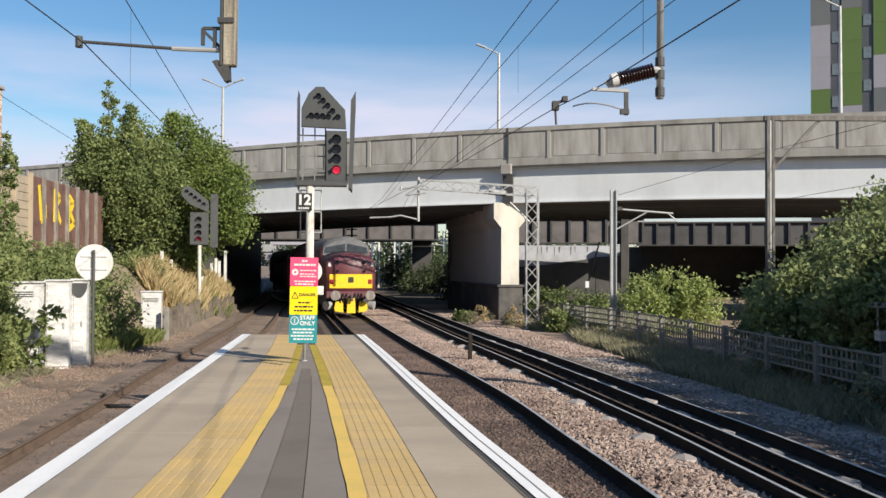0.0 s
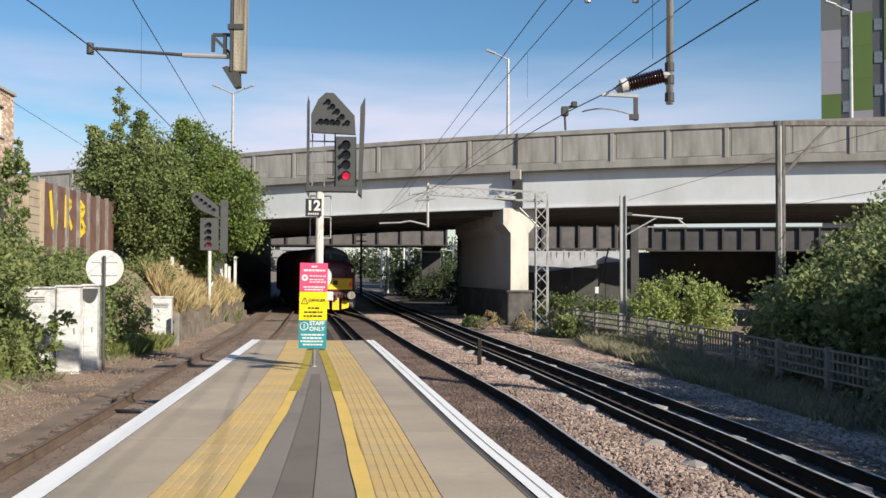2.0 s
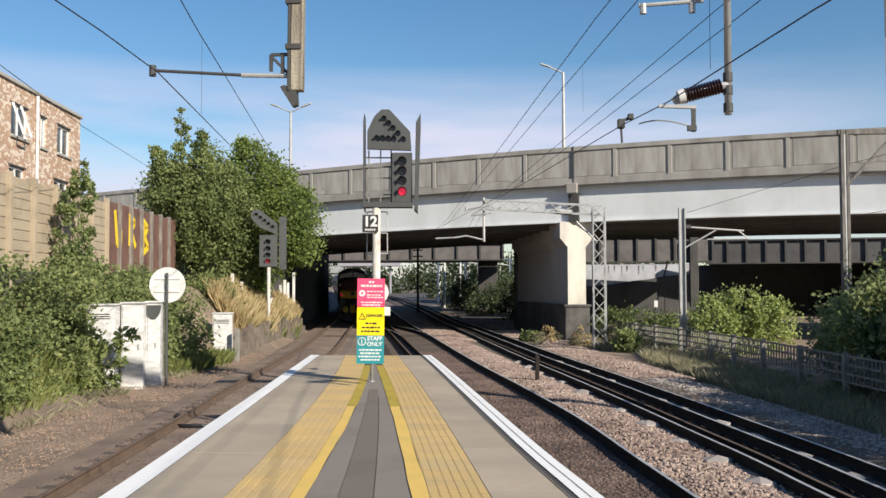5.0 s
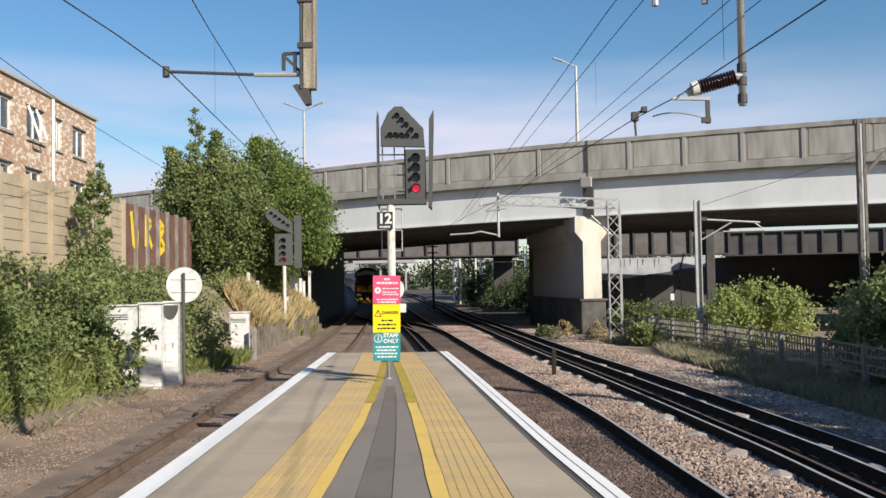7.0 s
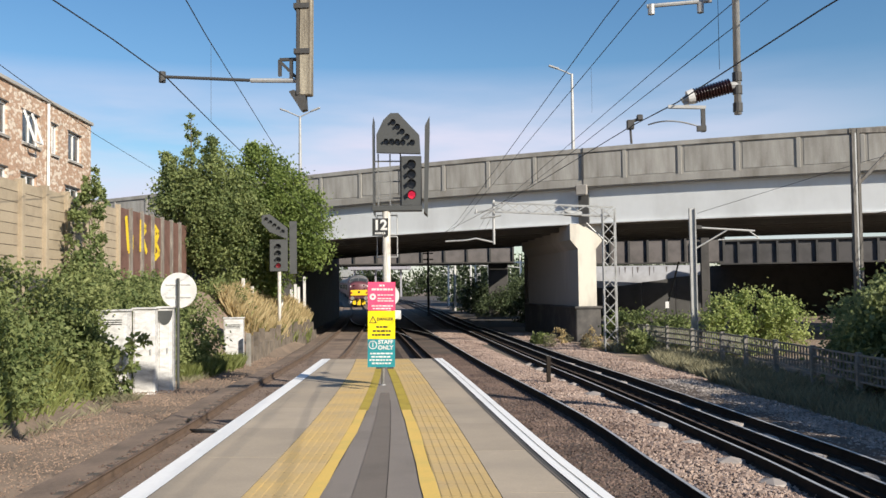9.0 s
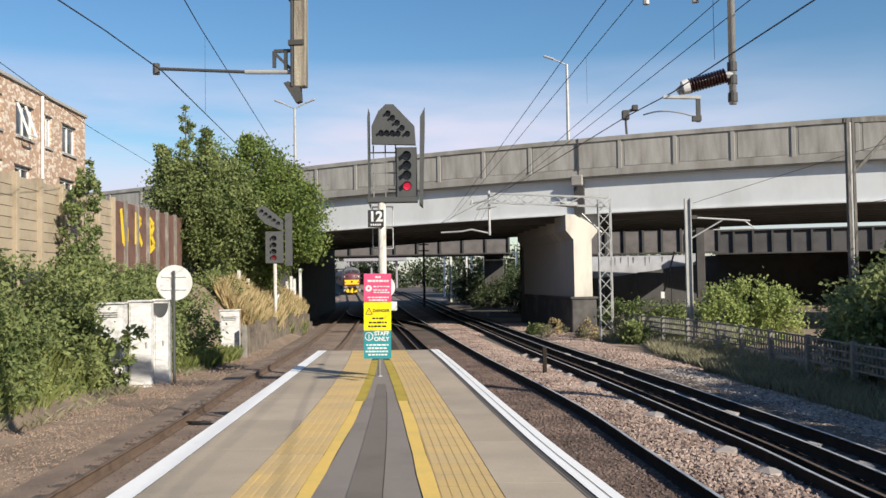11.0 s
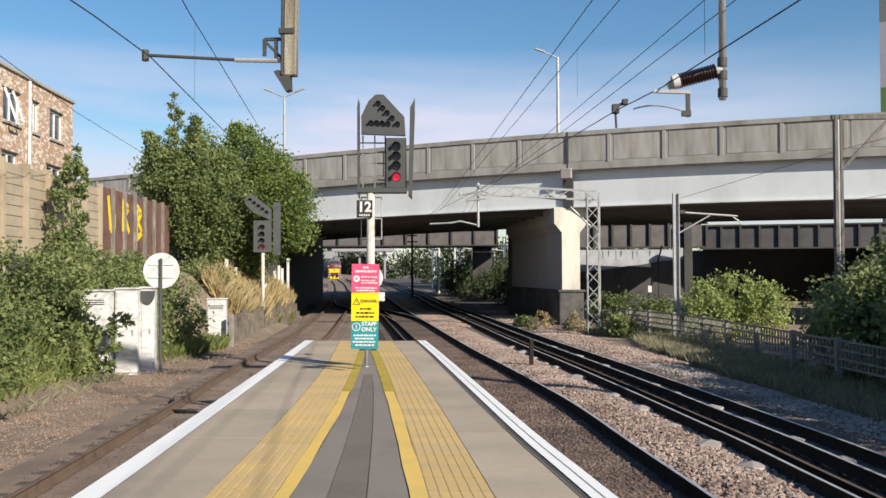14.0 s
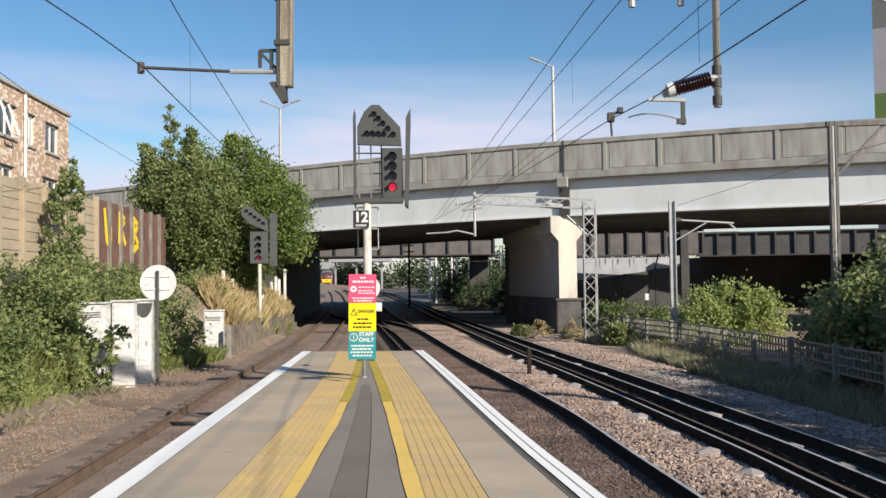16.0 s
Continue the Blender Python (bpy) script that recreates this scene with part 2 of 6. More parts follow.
# darker pier concrete: shade and staining of the west side put into the colour
M["shaded_pier"] = mat("shaded_stained_concrete", (0.36, 0.352, 0.34), 0.92, scale=0.35, second=(0.5, 0.485, 0.46), amount=0.35, stretch=(1, 1, 0.3))
M["streaked_post"] = mat("streaked_post", (0.13, 0.11, 0.085), 0.85, scale=1.6, fine=40, second=(0.46, 0.41, 0.31), amount=0.75, stretch=(9, 9, 0.5), bump=0.4)
M["old_board"] = mat("rotten_board", (0.17, 0.14, 0.11), 0.92, scale=2.5, fine=30, second=(0.075, 0.062, 0.05), amount=0.7, bump=0.5, random_piece=0.25)
M["plinth"] = mat("dark_plinth_concrete", (0.06, 0.057, 0.055), 0.92, scale=0.8, second=(0.13, 0.12, 0.11))
M["old_steel"] = mat("brown_weathered_steel", (0.17, 0.15, 0.13), 0.75, scale=2.5, second=(0.34, 0.31, 0.27), amount=0.6, stretch=(3, 3, 0.6))
M["mast_brown"] = mat("dark_brown_mast_steel", (0.11, 0.1, 0.088), 0.75, scale=2.5, second=(0.24, 0.22, 0.2), amount=0.5, stretch=(3, 3, 0.6))
M["rail_rust"] = mat("rusty_rail_head", (0.13, 0.088, 0.062), 0.75, scale=3.0)
M["fence_grey"] = mat("mossy_fence_concrete", (0.26, 0.245, 0.215), 0.9, scale=2.0, dark=0.5)
M["bark"] = mat("bark", (0.10, 0.08, 0.06), 0.9, scale=6, bump=0.6)
M["leaf_tree"] = leaf_mat("tree_leaves", (0.085, 0.135, 0.034), (0.28, 0.345, 0.1), 0.42)
M["leaf_dark"] = leaf_mat("shrub_leaves", (0.085, 0.13, 0.045), (0.34, 0.38, 0.15), 0.45)
# dark leaves of the distant woods; also paints bridge shade into the scrub
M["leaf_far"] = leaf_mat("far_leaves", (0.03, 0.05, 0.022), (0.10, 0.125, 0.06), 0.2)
M["leaf_bright"] = leaf_mat("bright_leaves", (0.24, 0.31, 0.09), (0.56, 0.6, 0.25), 0.48)
M["grass_dry"] = leaf_mat("dry_grass", (0.42, 0.33, 0.17), (0.6, 0.48, 0.27), 0.4)
M["grass_dark"] = leaf_mat("brown_weeds", (0.15, 0.145, 0.09), (0.36, 0.33, 0.21), 0.35)
M["leaf_pale"] = leaf_mat("pale_leaves", (0.095, 0.14, 0.045), (0.37, 0.4, 0.165), 0.42)
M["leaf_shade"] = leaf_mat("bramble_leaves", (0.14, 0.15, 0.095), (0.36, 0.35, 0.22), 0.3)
M["leaf_east"] = leaf_mat("dusty_bush_leaves", (0.085, 0.125, 0.05), (0.36, 0.4, 0.175), 0.42)
M["white_dirty"] = mat("dirty_white_paint", (0.64, 0.63, 0.61), 0.65, scale=2.4, second=(0.36, 0.35, 0.335), amount=0.62, stretch=(1.0, 1.0, 3.2), bump=0.05)
M["dirt_bed"] = mat("brown_dirt_bed", (0.25, 0.182, 0.136), 0.95, scale=0.7, fine=18, second=(0.125, 0.094, 0.072), bump=1.0, amount=0.75)
M["grass"] = leaf_mat("green_grass", (0.10, 0.125, 0.03), (0.27, 0.29, 0.1), 0.35)
M["maroon"] = mat("maroon_coach_paint", (0.125, 0.038, 0.046), 0.48, scale=1.0, dark=0.75, bump=0.02, grain=0.1)
M["loco_yellow"] = mat("loco_yellow", (0.8, 0.5, 0.01), 0.45, scale=2.0, dark=0.85, bump=0.02, grain=0.1)
M["roof_grey"] = mat("loco_roof_grey", (0.12, 0.12, 0.12), 0.6, scale=1.5)
M["cab_grey"] = mat("cab_grey", (0.13, 0.13, 0.14), 0.5, scale=1.5)
M["glass"] = mat("dark_glazing", (0.05, 0.06, 0.07), 0.12, bump=0, spec=0.8, grain=0.1)
M["panel_wall"] = mat("concrete_fence_panel", (0.38, 0.31, 0.22), 0.9, scale=0.8, fine=30, second=(0.24, 0.195, 0.14), random_piece=0.12)
M["rust_panel"] = mat("rusty_mural_panel", (0.16, 0.085, 0.065), 0.8, scale=1.5, dark=0.5)
M["mural_yellow"] = mat("mural_yellow", (0.78, 0.56, 0.03), 0.7, scale=3, dark=0.8)
M["brick"] = rubble_mat("rough_buff_rubble", (0.44, 0.29, 0.2), (0.66, 0.56, 0.46), 0.36, 5.0)
M["frame_white"] = mat("white_window_frame", (0.75, 0.75, 0.74), 0.5, bump=0, grain=0.05)
M["tower_grey"] = mat("tower_grey_cladding", (0.15, 0.155, 0.15), 0.6, scale=0.2, dark=0.85, bump=0, grain=0.08)
M["tower_dark"] = mat("tower_dark_bands", (0.085, 0.09, 0.1), 0.5, scale=0.2, dark=0.8, bump=0, grain=0.08)
M["tower_glass"] = mat("tower_glazing", (0.16, 0.19, 0.2), 0.15, bump=0, spec=0.8, grain=0.1)
M["tower_pale"] = mat("tower_pale_cladding", (0.33, 0.315, 0.345), 0.6, scale=0.2, dark=0.85, bump=0, grain=0.08)
M["tower_green"] = mat("tower_green_cladding", (0.105, 0.165, 0.04), 0.6, scale=0.2, dark=0.85, bump=0, grain=0.08)

# ---- mesh tools ----
def part(name, bm, material, parent=None, label="", smooth=False):
    """Links a bmesh as one mesh object under a thing or a part."""
    me = bpy.data.meshes.new(name)
    if smooth:
        for fc in bm.faces:
            fc.smooth = True
    bm.to_mesh(me)
    bm.free()
    for mm in (material if isinstance(material, (list, tuple)) else [material]):
        me.materials.append(mm)
    ob = new(name, me)
    if parent:
        ob.parent = parent
    return tagged(ob, label)


def thing(name, label, category, at=None, group="", kind=""):
    ob = new(name)
    ob.empty_display_size = 0.2
    if at is not None:
        ob.matrix_basis = at if isinstance(at, Matrix) else Matrix.Translation(at)
    return tagged(ob, label, category, group, kind)


def box(bm, x0, x1, y0, y1, z0, z1, bevel=0.0, m=None, mi=0):
    vs = [bm.verts.new((x, y, z)) for x in (x0, x1) for y in (y0, y1) for z in (z0, z1)]
    fs = [bm.faces.new([vs[i] for i in q]) for q in ((0, 1, 3, 2), (4, 6, 7, 5), (0, 4, 5, 1), (2, 3, 7, 6), (0, 2, 6, 4), (1, 5, 7, 3))]
    for fc in fs:
        fc.material_index = mi
    if bevel:
        es = list({e for fc in fs for e in fc.edges})
        r = bmesh.ops.bevel(bm, geom=es, offset=bevel, segments=1, affect="EDGES", profile=0.5)
        vs = list({v for fc in r["faces"] for v in fc.verts} | {v for v in vs if v.is_valid})
    if m is not None:
        bmesh.ops.transform(bm, matrix=m, verts=vs)
    return bm


def rod(bm, p, q, r, r2=None, seg=8, mi=0):
    p, q = Vector(p), Vector(q)
    m = Matrix.Translation((p + q) / 2) @ (q - p).to_track_quat("Z", "Y").to_matrix().to_4x4()
    g = bmesh.ops.create_cone(bm, cap_ends=True, segments=seg, radius1=r, radius2=r if r2 is None else r2, depth=(q - p).length, matrix=m)
    for v in g["verts"]:
        for fc in v.link_faces:
            fc.material_index = mi
    return bm


def beam(bm, p, q, w, h, mi=0):
    """A square bar from p to q."""
    p, q = Vector(p), Vector(q)
    m = Matrix.Translation((p + q) / 2) @ (q - p).to_track_quat("Y", "Z").to_matrix().to_4x4()
    ln = (q - p).length / 2
    return box(bm, -w / 2, w / 2, -ln, ln, -h / 2, h / 2, 0, m, mi)


def tube(bm, pts, r, seg=7):
    """One bent round bar through the points."""
    rings = []
    for i, p in enumerate(pts):
        d = (pts[min(i + 1, len(pts) - 1)] - pts[max(i - 1, 0)]).normalized()
        s = d.cross(Vector((0.31, 0.17, 0.93))).normalized()
        u = s.cross(d)
        rings.append([bm.verts.new(p + (s * math.cos(2 * math.pi * k / seg) + u * math.sin(2 * math.pi * k / seg)) * r) for k in range(seg)])
    for a, b in zip(rings, rings[1:]):
        for k in range(seg):
            bm.faces.new((a[k], a[(k + 1) % seg], b[(k + 1) % seg], b[k]))
    bm.faces.new(rings[0][::-1])
    bm.faces.new(rings[-1])
    bmesh.ops.recalc_face_normals(bm, faces=bm.faces)


def prism(bm, outline, y0, y1, m=None, mi=0):
    """An outline in x, z drawn out from y0 to y1."""
    a = [bm.verts.new((x, y0, z)) for x, z in outline]
    b = [bm.verts.new((x, y1, z)) for x, z in outline]
    fs = [bm.faces.new(a), bm.faces.new(b[::-1])]
    n = len(outline)
    for i in range(n):
        fs.append(bm.faces.new((a[i], b[i], b[(i + 1) % n], a[(i + 1) % n])))
    for fc in fs:
        fc.material_index = mi
    bmesh.ops.recalc_face_normals(bm, faces=fs)
    if m is not None:
        bmesh.ops.transform(bm, matrix=m, verts=a + b)
    return bm


def curve_points(pts, step=1.0):
    """A smooth line through pts (x, y), a point about every step metres."""
    p = [Vector(q) for q in pts]
    p = [2 * p[0] - p[1]] + p + [2 * p[-1] - p[-2]]
    out = []
    for i in range(1, len(p) - 2):
        n = max(1, round((p[i + 1] - p[i]).length / step))
        for j in range(n):
            u = j / n
            out.append(0.5 * (2 * p[i] + (p[i + 1] - p[i - 1]) * u + (2 * p[i - 1] - 5 * p[i] + 4 * p[i + 1] - p[i + 2]) * u * u
                              + (3 * p[i] - p[i - 1] - 3 * p[i + 1] + p[i + 2]) * u ** 3))
    return out + [p[-2]]


def side_of(line, i):
    a, b = line[max(0, i - 1)], line[min(len(line) - 1, i + 1)]
    d = (b - a).normalized()
    return Vector((d.y, -d.x))


def sweep(bm, line, section, mi=0, tops=None):
    """Draws a section (offset to the right, z) along a line; closed if it has over two points."""
    rings = []
    for i, q in enumerate(line):
        s = side_of(line, i)
        rings.append([bm.verts.new((q.x + s.x * o, q.y + s.y * o, z + rise(q.y))) for o, z in section])
    n = len(section)
    for a, b in zip(rings, rings[1:]):
        for j in range(n if n > 2 else 1):
            fc = bm.faces.new((a[j], a[(j + 1) % n], b[(j + 1) % n], b[j]))
            fc.material_index = tops if tops is not None and j == 0 else mi
    return bm


def ribbon(bm, line, cols, mi=0):
    """An open sheet across a line, from columns (offset, z)."""
    rings = [[bm.verts.new((q.x + side_of(line, i).x * o, q.y + side_of(line, i).y * o, z + rise(q.y))) for o, z in cols] for i, q in enumerate(line)]
    for a, b in zip(rings, rings[1:]):
        for j in range(len(cols) - 1):
            bm.faces.new((a[j], a[j + 1], b[j + 1], b[j])).material_index = mi
    return bm


def text_part(name, words, size, material, parent, at, label="", bold=0.0):
    """Raised letters in the built-in font, as a mesh."""
    cu = bpy.data.curves.new(name, "FONT")
    cu.offset = bold
    cu.body, cu.size, cu.extrude, cu.align_x, cu.align_y = words, size, 0.002, "CENTER", "CENTER"
    tmp = bpy.data.objects.new(name, cu)
    scene.collection.objects.link(tmp)
    me = bpy.data.meshes.new_from_object(tmp.evaluated_get(bpy.context.evaluated_depsgraph_get()))
    bpy.data.objects.remove(tmp)
    me.materials.clear()
    me.materials.append(material)
    ob = new(name, me)
    ob.parent = parent
    ob.matrix_basis = at
    return tagged(ob, label)

# ---- lines of the plan ----
LEFT = curve_points([(-2.0, -14), (-3.3, -4), (-4.45, 6.5), (-5.8, 18.7), (-6.35, 23), (-7.8, 36.5), (-8.9, 45), (-9.9, 52), (-12.45, 70), (-16.1, 93), (-20.7, 118), (-25.05, 141), (-30.9, 169.5), (-37.5, 199), (-43, 225), (-47, 255)])
TRACK_A = curve_points([(6.4, -14), (4.0, -4), (2.05, 6.5), (1.62, 10.2), (1.12, 13.9), (0.55, 18.2), (-0.5, 24), (-1.58, 29.6), (-2.6, 35.3), (-3.62, 41.2), (-4.9, 48.6), (-5.85, 54), (-9.1, 72.5), (-14.3, 102), (-17.4, 118), (-21.7, 141), (-27.5, 170), (-36, 210)])
CROSS = curve_points([(-4.92, 48.6), (-6.1, 54), (-7.9, 60), (-10.1, 66), (-12.2, 72), (-14.3, 82)])
TRACK_B = curve_points([(9.4, -14), (7.2, -4), (5.25, 6.5), (4.6, 11.3), (4.28, 14.1), (3.9, 16.7), (3.36, 20.4), (2.45, 26.2), (0.9, 35.6), (-2.15, 55.5), (-4.8, 71.5), (-8.2, 93), (-11.5, 112), (-19, 150), (-34, 210)])
RAIL_Z, BED_Z = -0.915, -1.11


def rise(y):
    """The line climbs beyond the bridge."""
    return float(np.interp(y, (66, 93, 114, 141, 170, 199, 260), (0, 0.25, 0.45, 0.85, 1.15, 1.35, 1.5)))


def ground_height(x, y):
    """Level beside the tracks, with a bank up to the wall on the left."""
    h = -1.28 + rise(y)
    edge = float(np.interp(y, (0, 15, 28, 37, 42, 48, 54.5, 58, 80, 118, 182, 260), (-7.0, -9.6, -11.7, -11.1, -11.6, -12.0, -12.4, -15, -19, -27, -46, -72)))
    if x < edge:
        h += min(3.1, (edge - x) * 0.95 + (0.45 if y > 36 else 0))
    return h + 0.05 * noise.noise((x * 0.6, y * 0.6, 0))


bm = bmesh.new()
xs = [-2500, -800, -200, -80, -45] + [-30 + 1.0 * i for i in range(61)] + [45, 80, 200, 800, 2500]
ys = [-2500, -600, -120, -40] + [-16 + 1.5 * i for i in range(80)] + [130, 170, 240, 500, 1200, 2800]
grid = [[bm.verts.new((x, y, ground_height(x, y) if abs(x) < 60 and -50 < y < 300 else -1.28)) for x in xs] for y in ys]
for r0, r1 in zip(grid, grid[1:]):
    for i in range(len(xs) - 1):
        bm.faces.new((r0[i], r0[i + 1], r1[i + 1], r1[i]))
tagged(part("ground", bm, M["earth"], smooth=True), "brown earth and cinder ground beside the railway", "ground", kind="structure")


def rail_pair(name, line, offsets, label, rusty=()):
    t = thing(name, label, "railway track", kind="structure")
    for o, lift in offsets:
        bm = bmesh.new()
        z = RAIL_Z + lift
        sweep(bm, line, [(o - 0.027, z), (o + 0.027, z), (o + 0.036, z - 0.008), (o + 0.011, z - 0.05), (o + 0.011, z - 0.135), (o + 0.07, z - 0.155), (o + 0.07, z - 0.165),
                         (o - 0.07, z - 0.165), (o - 0.07, z - 0.155), (o - 0.011, z - 0.135), (o - 0.011, z - 0.05), (o - 0.036, z - 0.008)], 0, 1)
        part("rail", bm, [M["rail_rust" if len(rusty) == 2 else "rail_side"], M["rail_rust" if o in rusty else "rail_top"]], t)
    return t


def bed(name, line, material, label, half=1.75):
    bm = bmesh.new()
    ribbon(bm, line, [(-half - 0.5, BED_Z - 0.25), (-half, BED_Z), (-0.6, BED_Z + 0.015), (0.6, BED_Z + 0.015), (half, BED_Z), (half + 0.5, BED_Z - 0.25)])
    tagged(part(name, bm, material), label, "ballast", kind="structure")


bed("ballast_bed_west", LEFT, M["dirt_bed"], "dirty brown ballast under the rusty siding track")
bed("ballast_bed_middle", TRACK_A, M["ballast_brown"], "oily dark ballast under the platform track")
bed("ballast_bed_east", TRACK_B, M["ballast_brown"], "grey stone ballast under the electrified track", 1.9)
bed("ballast_bed_between", [q + Vector((1.7, 0)) for q in TRACK_A], M["ballast"], "pinkish stone ballast between two tracks", 0.8)
rail_pair("track_west", LEFT, ((-0.7525, 0), (0.7525, 0)), "rusty track curving away under the road bridge", (-0.7525, 0.7525))
rail_pair("track_middle", TRACK_A, ((-0.7525, 0), (0.7525, 0)), "running track beside the platform edge", (-0.7525,))
rail_pair("track_crossover", CROSS, ((-0.7525, 0), (0.7525, 0)), "crossover rails leading to the siding track")
rail_pair("conductor_rail", [q for q in TRACK_A if 27 < q.y < 56], ((-1.2, 0.03),), "dark conductor rail beside the platform track", (-1.2,))
rail_pair("track_east", TRACK_B, ((-0.7525, 0), (0.7525, 0), (-0.55, 0.02), (0.02, 0.03)), "electrified track with running and conductor rails", (-0.55,))

# platform: two tapering edges
EDGE_L = curve_points([(-1.2, -14), (-2.1, -4), (-3.08, 6.45), (-3.4, 9.6), (-4.36, 18.7), (-4.75, 22.3)], 0.9)
EDGE_R = curve_points([(4.6, -14), (2.75, -4), (0.84, 6.45), (0.36, 9.0), (-0.27, 12.7), (-1.22, 18.3), (-1.83, 21.75)], 0.9)


def across(y, line):
    for a, b in zip(line, line[1:]):
        if a.y <= y <= b.y:
            return a.x + (b.x - a.x) * (y - a.y) / (b.y - a.y)
    return line[-1].x + (line[-1].x - line[-2].x) / (line[-1].y - line[-2].y) * (y - line[-1].y)


YS = [-13 + 0.9 * i for i in range(39)] + [21.75]


def strip(bm, fa, fb, z, y0=-13, y1=21.8):
    ys = [y0] + [y for y in YS if y0 < y < y1] + [y1]
    a = [bm.verts.new((fa(y), y, z)) for y in ys]
    b = [bm.verts.new((fb(y), y, z)) for y in ys]
    for i in range(len(ys) - 1):
        bm.faces.new((a[i], b[i], b[i + 1], a[i + 1]))
    return bm


def out_l(y): return across(y, EDGE_L)
def out_r(y): return across(y, EDGE_R)
def white_l(y): return out_l(y) + 0.21
def white_r(y): return out_r(y) - 0.19
def tac_l0(y): return -2.13 - 0.075 * (y - 6.4) - 0.0025 * (y - 6.4) ** 2
def tac_l1(y): return tac_l0(y) + 0.5
def yel_l1(y): return tac_l1(y) + 0.115
def yel_r0(y): return -0.65 - 0.152 * (y - 6.45) - 0.0011 * (y - 6.45) ** 2
def yel_r1(y): return yel_r0(y) + 0.13
def tac_r1(y): return yel_r1(y) + 0.48


platform = thing("platform", "concrete station platform with yellow tactile strips and white edges", "platform", kind="structure")
bm = bmesh.new()
ys = YS
for i in range(len(ys) - 1):
    y0, y1 = ys[i], ys[i + 1]
    a, b, c, d = [(out_l(y0), y0), (out_r(y0), y0), (out_r(y1), y1), (out_l(y1), y1)]
    v = [bm.verts.new((x, y, z)) for x, y in (a, b, c, d) for z in (0, -1.3)]
    bm.faces.new((v[0], v[2], v[4], v[6]))
    bm.faces.new((v[0], v[6], v[7], v[1]))
    bm.faces.new((v[2], v[3], v[5], v[4]))
    if i == len(ys) - 2:
        bm.faces.new((v[4], v[5], v[7], v[6]))
part("platform_body", bm, M["brick_dark"], platform)
for nm, fa, fb, z, mm in (("white_edge_line", out_l, white_l, 0.008, "white_line"), ("white_edge_line", white_r, out_r, 0.008, "white_line"),
                          ("asphalt_strip", yel_l1, yel_r0, 0.004, "asphalt")):
    bm = bmesh.new()
    strip(bm, fa, fb, z)
    part(nm, bm, M[mm], platform)

bm = bmesh.new()
strip(bm, lambda y: (yel_l1(y) + yel_r0(y)) / 2 - 0.16 * (22 - y) / 15.5, lambda y: (yel_l1(y) + yel_r0(y)) / 2 + 0.12 * (22 - y) / 15.5, 0.008, -13, 14.5)
part("asphalt_patch", bm, M["asphalt_dark"], platform)
bm = bmesh.new()
strip(bm, lambda y: (yel_l1(y) + yel_r0(y)) / 2 + 0.12 * (22 - y) / 15.5, lambda y: (yel_l1(y) + yel_r0(y)) / 2 + 0.12 * (22 - y) / 15.5 + 0.007 + 0.004 * math.sin(y * 7), 0.010, -13, 13.5)
part("asphalt_seam", bm, M["rail_side"], platform, "dark cracked seam")
for fa, fb in ((tac_l1, yel_l1), (yel_r0, yel_r1)):
    bm = bmesh.new()
    strip(bm, lambda y: fa(y) + 0.006 * math.sin(y * 3), lambda y: fb(y) + 0.008 * math.sin(y * 5), 0.012, -13, 12.4)
    part("yellow_line", bm, M["yellow_line"], platform)
    bm = bmesh.new()
    strip(bm, lambda y: fa(y) - 0.01, lambda y: fb(y) + 0.01, 0.010, 12.4, 18.9)
    part("yellow_line", bm, M["yellow_old"], platform, "worn darker yellow line")
bm = bmesh.new()
strip(bm, lambda y: white_r(y) + 0.088, lambda y: white_r(y) + 0.096, 0.012)
part("edge_groove", bm, M["asphalt_dark"], platform)
bm = bmesh.new()
strip(bm, lambda y: white_r(y) - 0.075, lambda y: white_r(y) - 0.06, 0.012)
part("edge_groove", bm, M["asphalt_dark"], platform)


def slab(name, fa, fb, y0, y1, z, material, ribs=0, gap=0.006):
    """One slab between two edge lines, 22 mm proud at most, with raised bars along it where it is tactile."""
    bm = bmesh.new()
    for k in range(max(1, ribs)):
        u0, u1 = k / max(1, ribs), (k + 1) / max(1, ribs)
        pts = []
        for y in (y0 + gap, y1 - gap):
            a, b = fa(y) + gap, fb(y) - gap
            w = (b - a) / max(1, ribs) * 0.15 if ribs else 0
            pts.append([(a + (b - a) * u0 + w, y), (a + (b - a) * u1 - w, y)])
        (a, b), (d, c) = pts
        lo = [bm.verts.new((x, y, z if ribs else -0.01)) for x, y in (a, b, c, d)]
        hi = [bm.verts.new((x, y, z + (0.003 if ribs else 0))) for x, y in (a, b, c, d)]
        bm.faces.new(hi)
        for i in range(4):
            bm.faces.new((lo[i], lo[(i + 1) % 4], hi[(i + 1) % 4], hi[i]))
        if ribs and k == 0:
            base = [bm.verts.new((x, y, z)) for x, y in ((fa(y0) + gap, y0 + gap), (fb(y0) - gap, y0 + gap), (fb(y1) - gap, y1 - gap), (fa(y1) + gap, y1 - gap))]
            bm.faces.new(base)
    part(name, bm, material, platform)


y = -12.0
while y < 21.7:
    y2 = min(21.74, y + 1.9)
    slab("paving_slab", white_l, tac_l0, y, y2, 0.004 + random.uniform(-0.001, 0.002), M["paving"], gap=0.005)
    slab("paving_slab", tac_r1, lambda q: white_r(q) - 0.075, y + 0.4 if y < 19 else y, min(21.74, y2 + 0.4), 0.004 + random.uniform(-0.001, 0.002), M["paving"], gap=0.005)
    y = y2
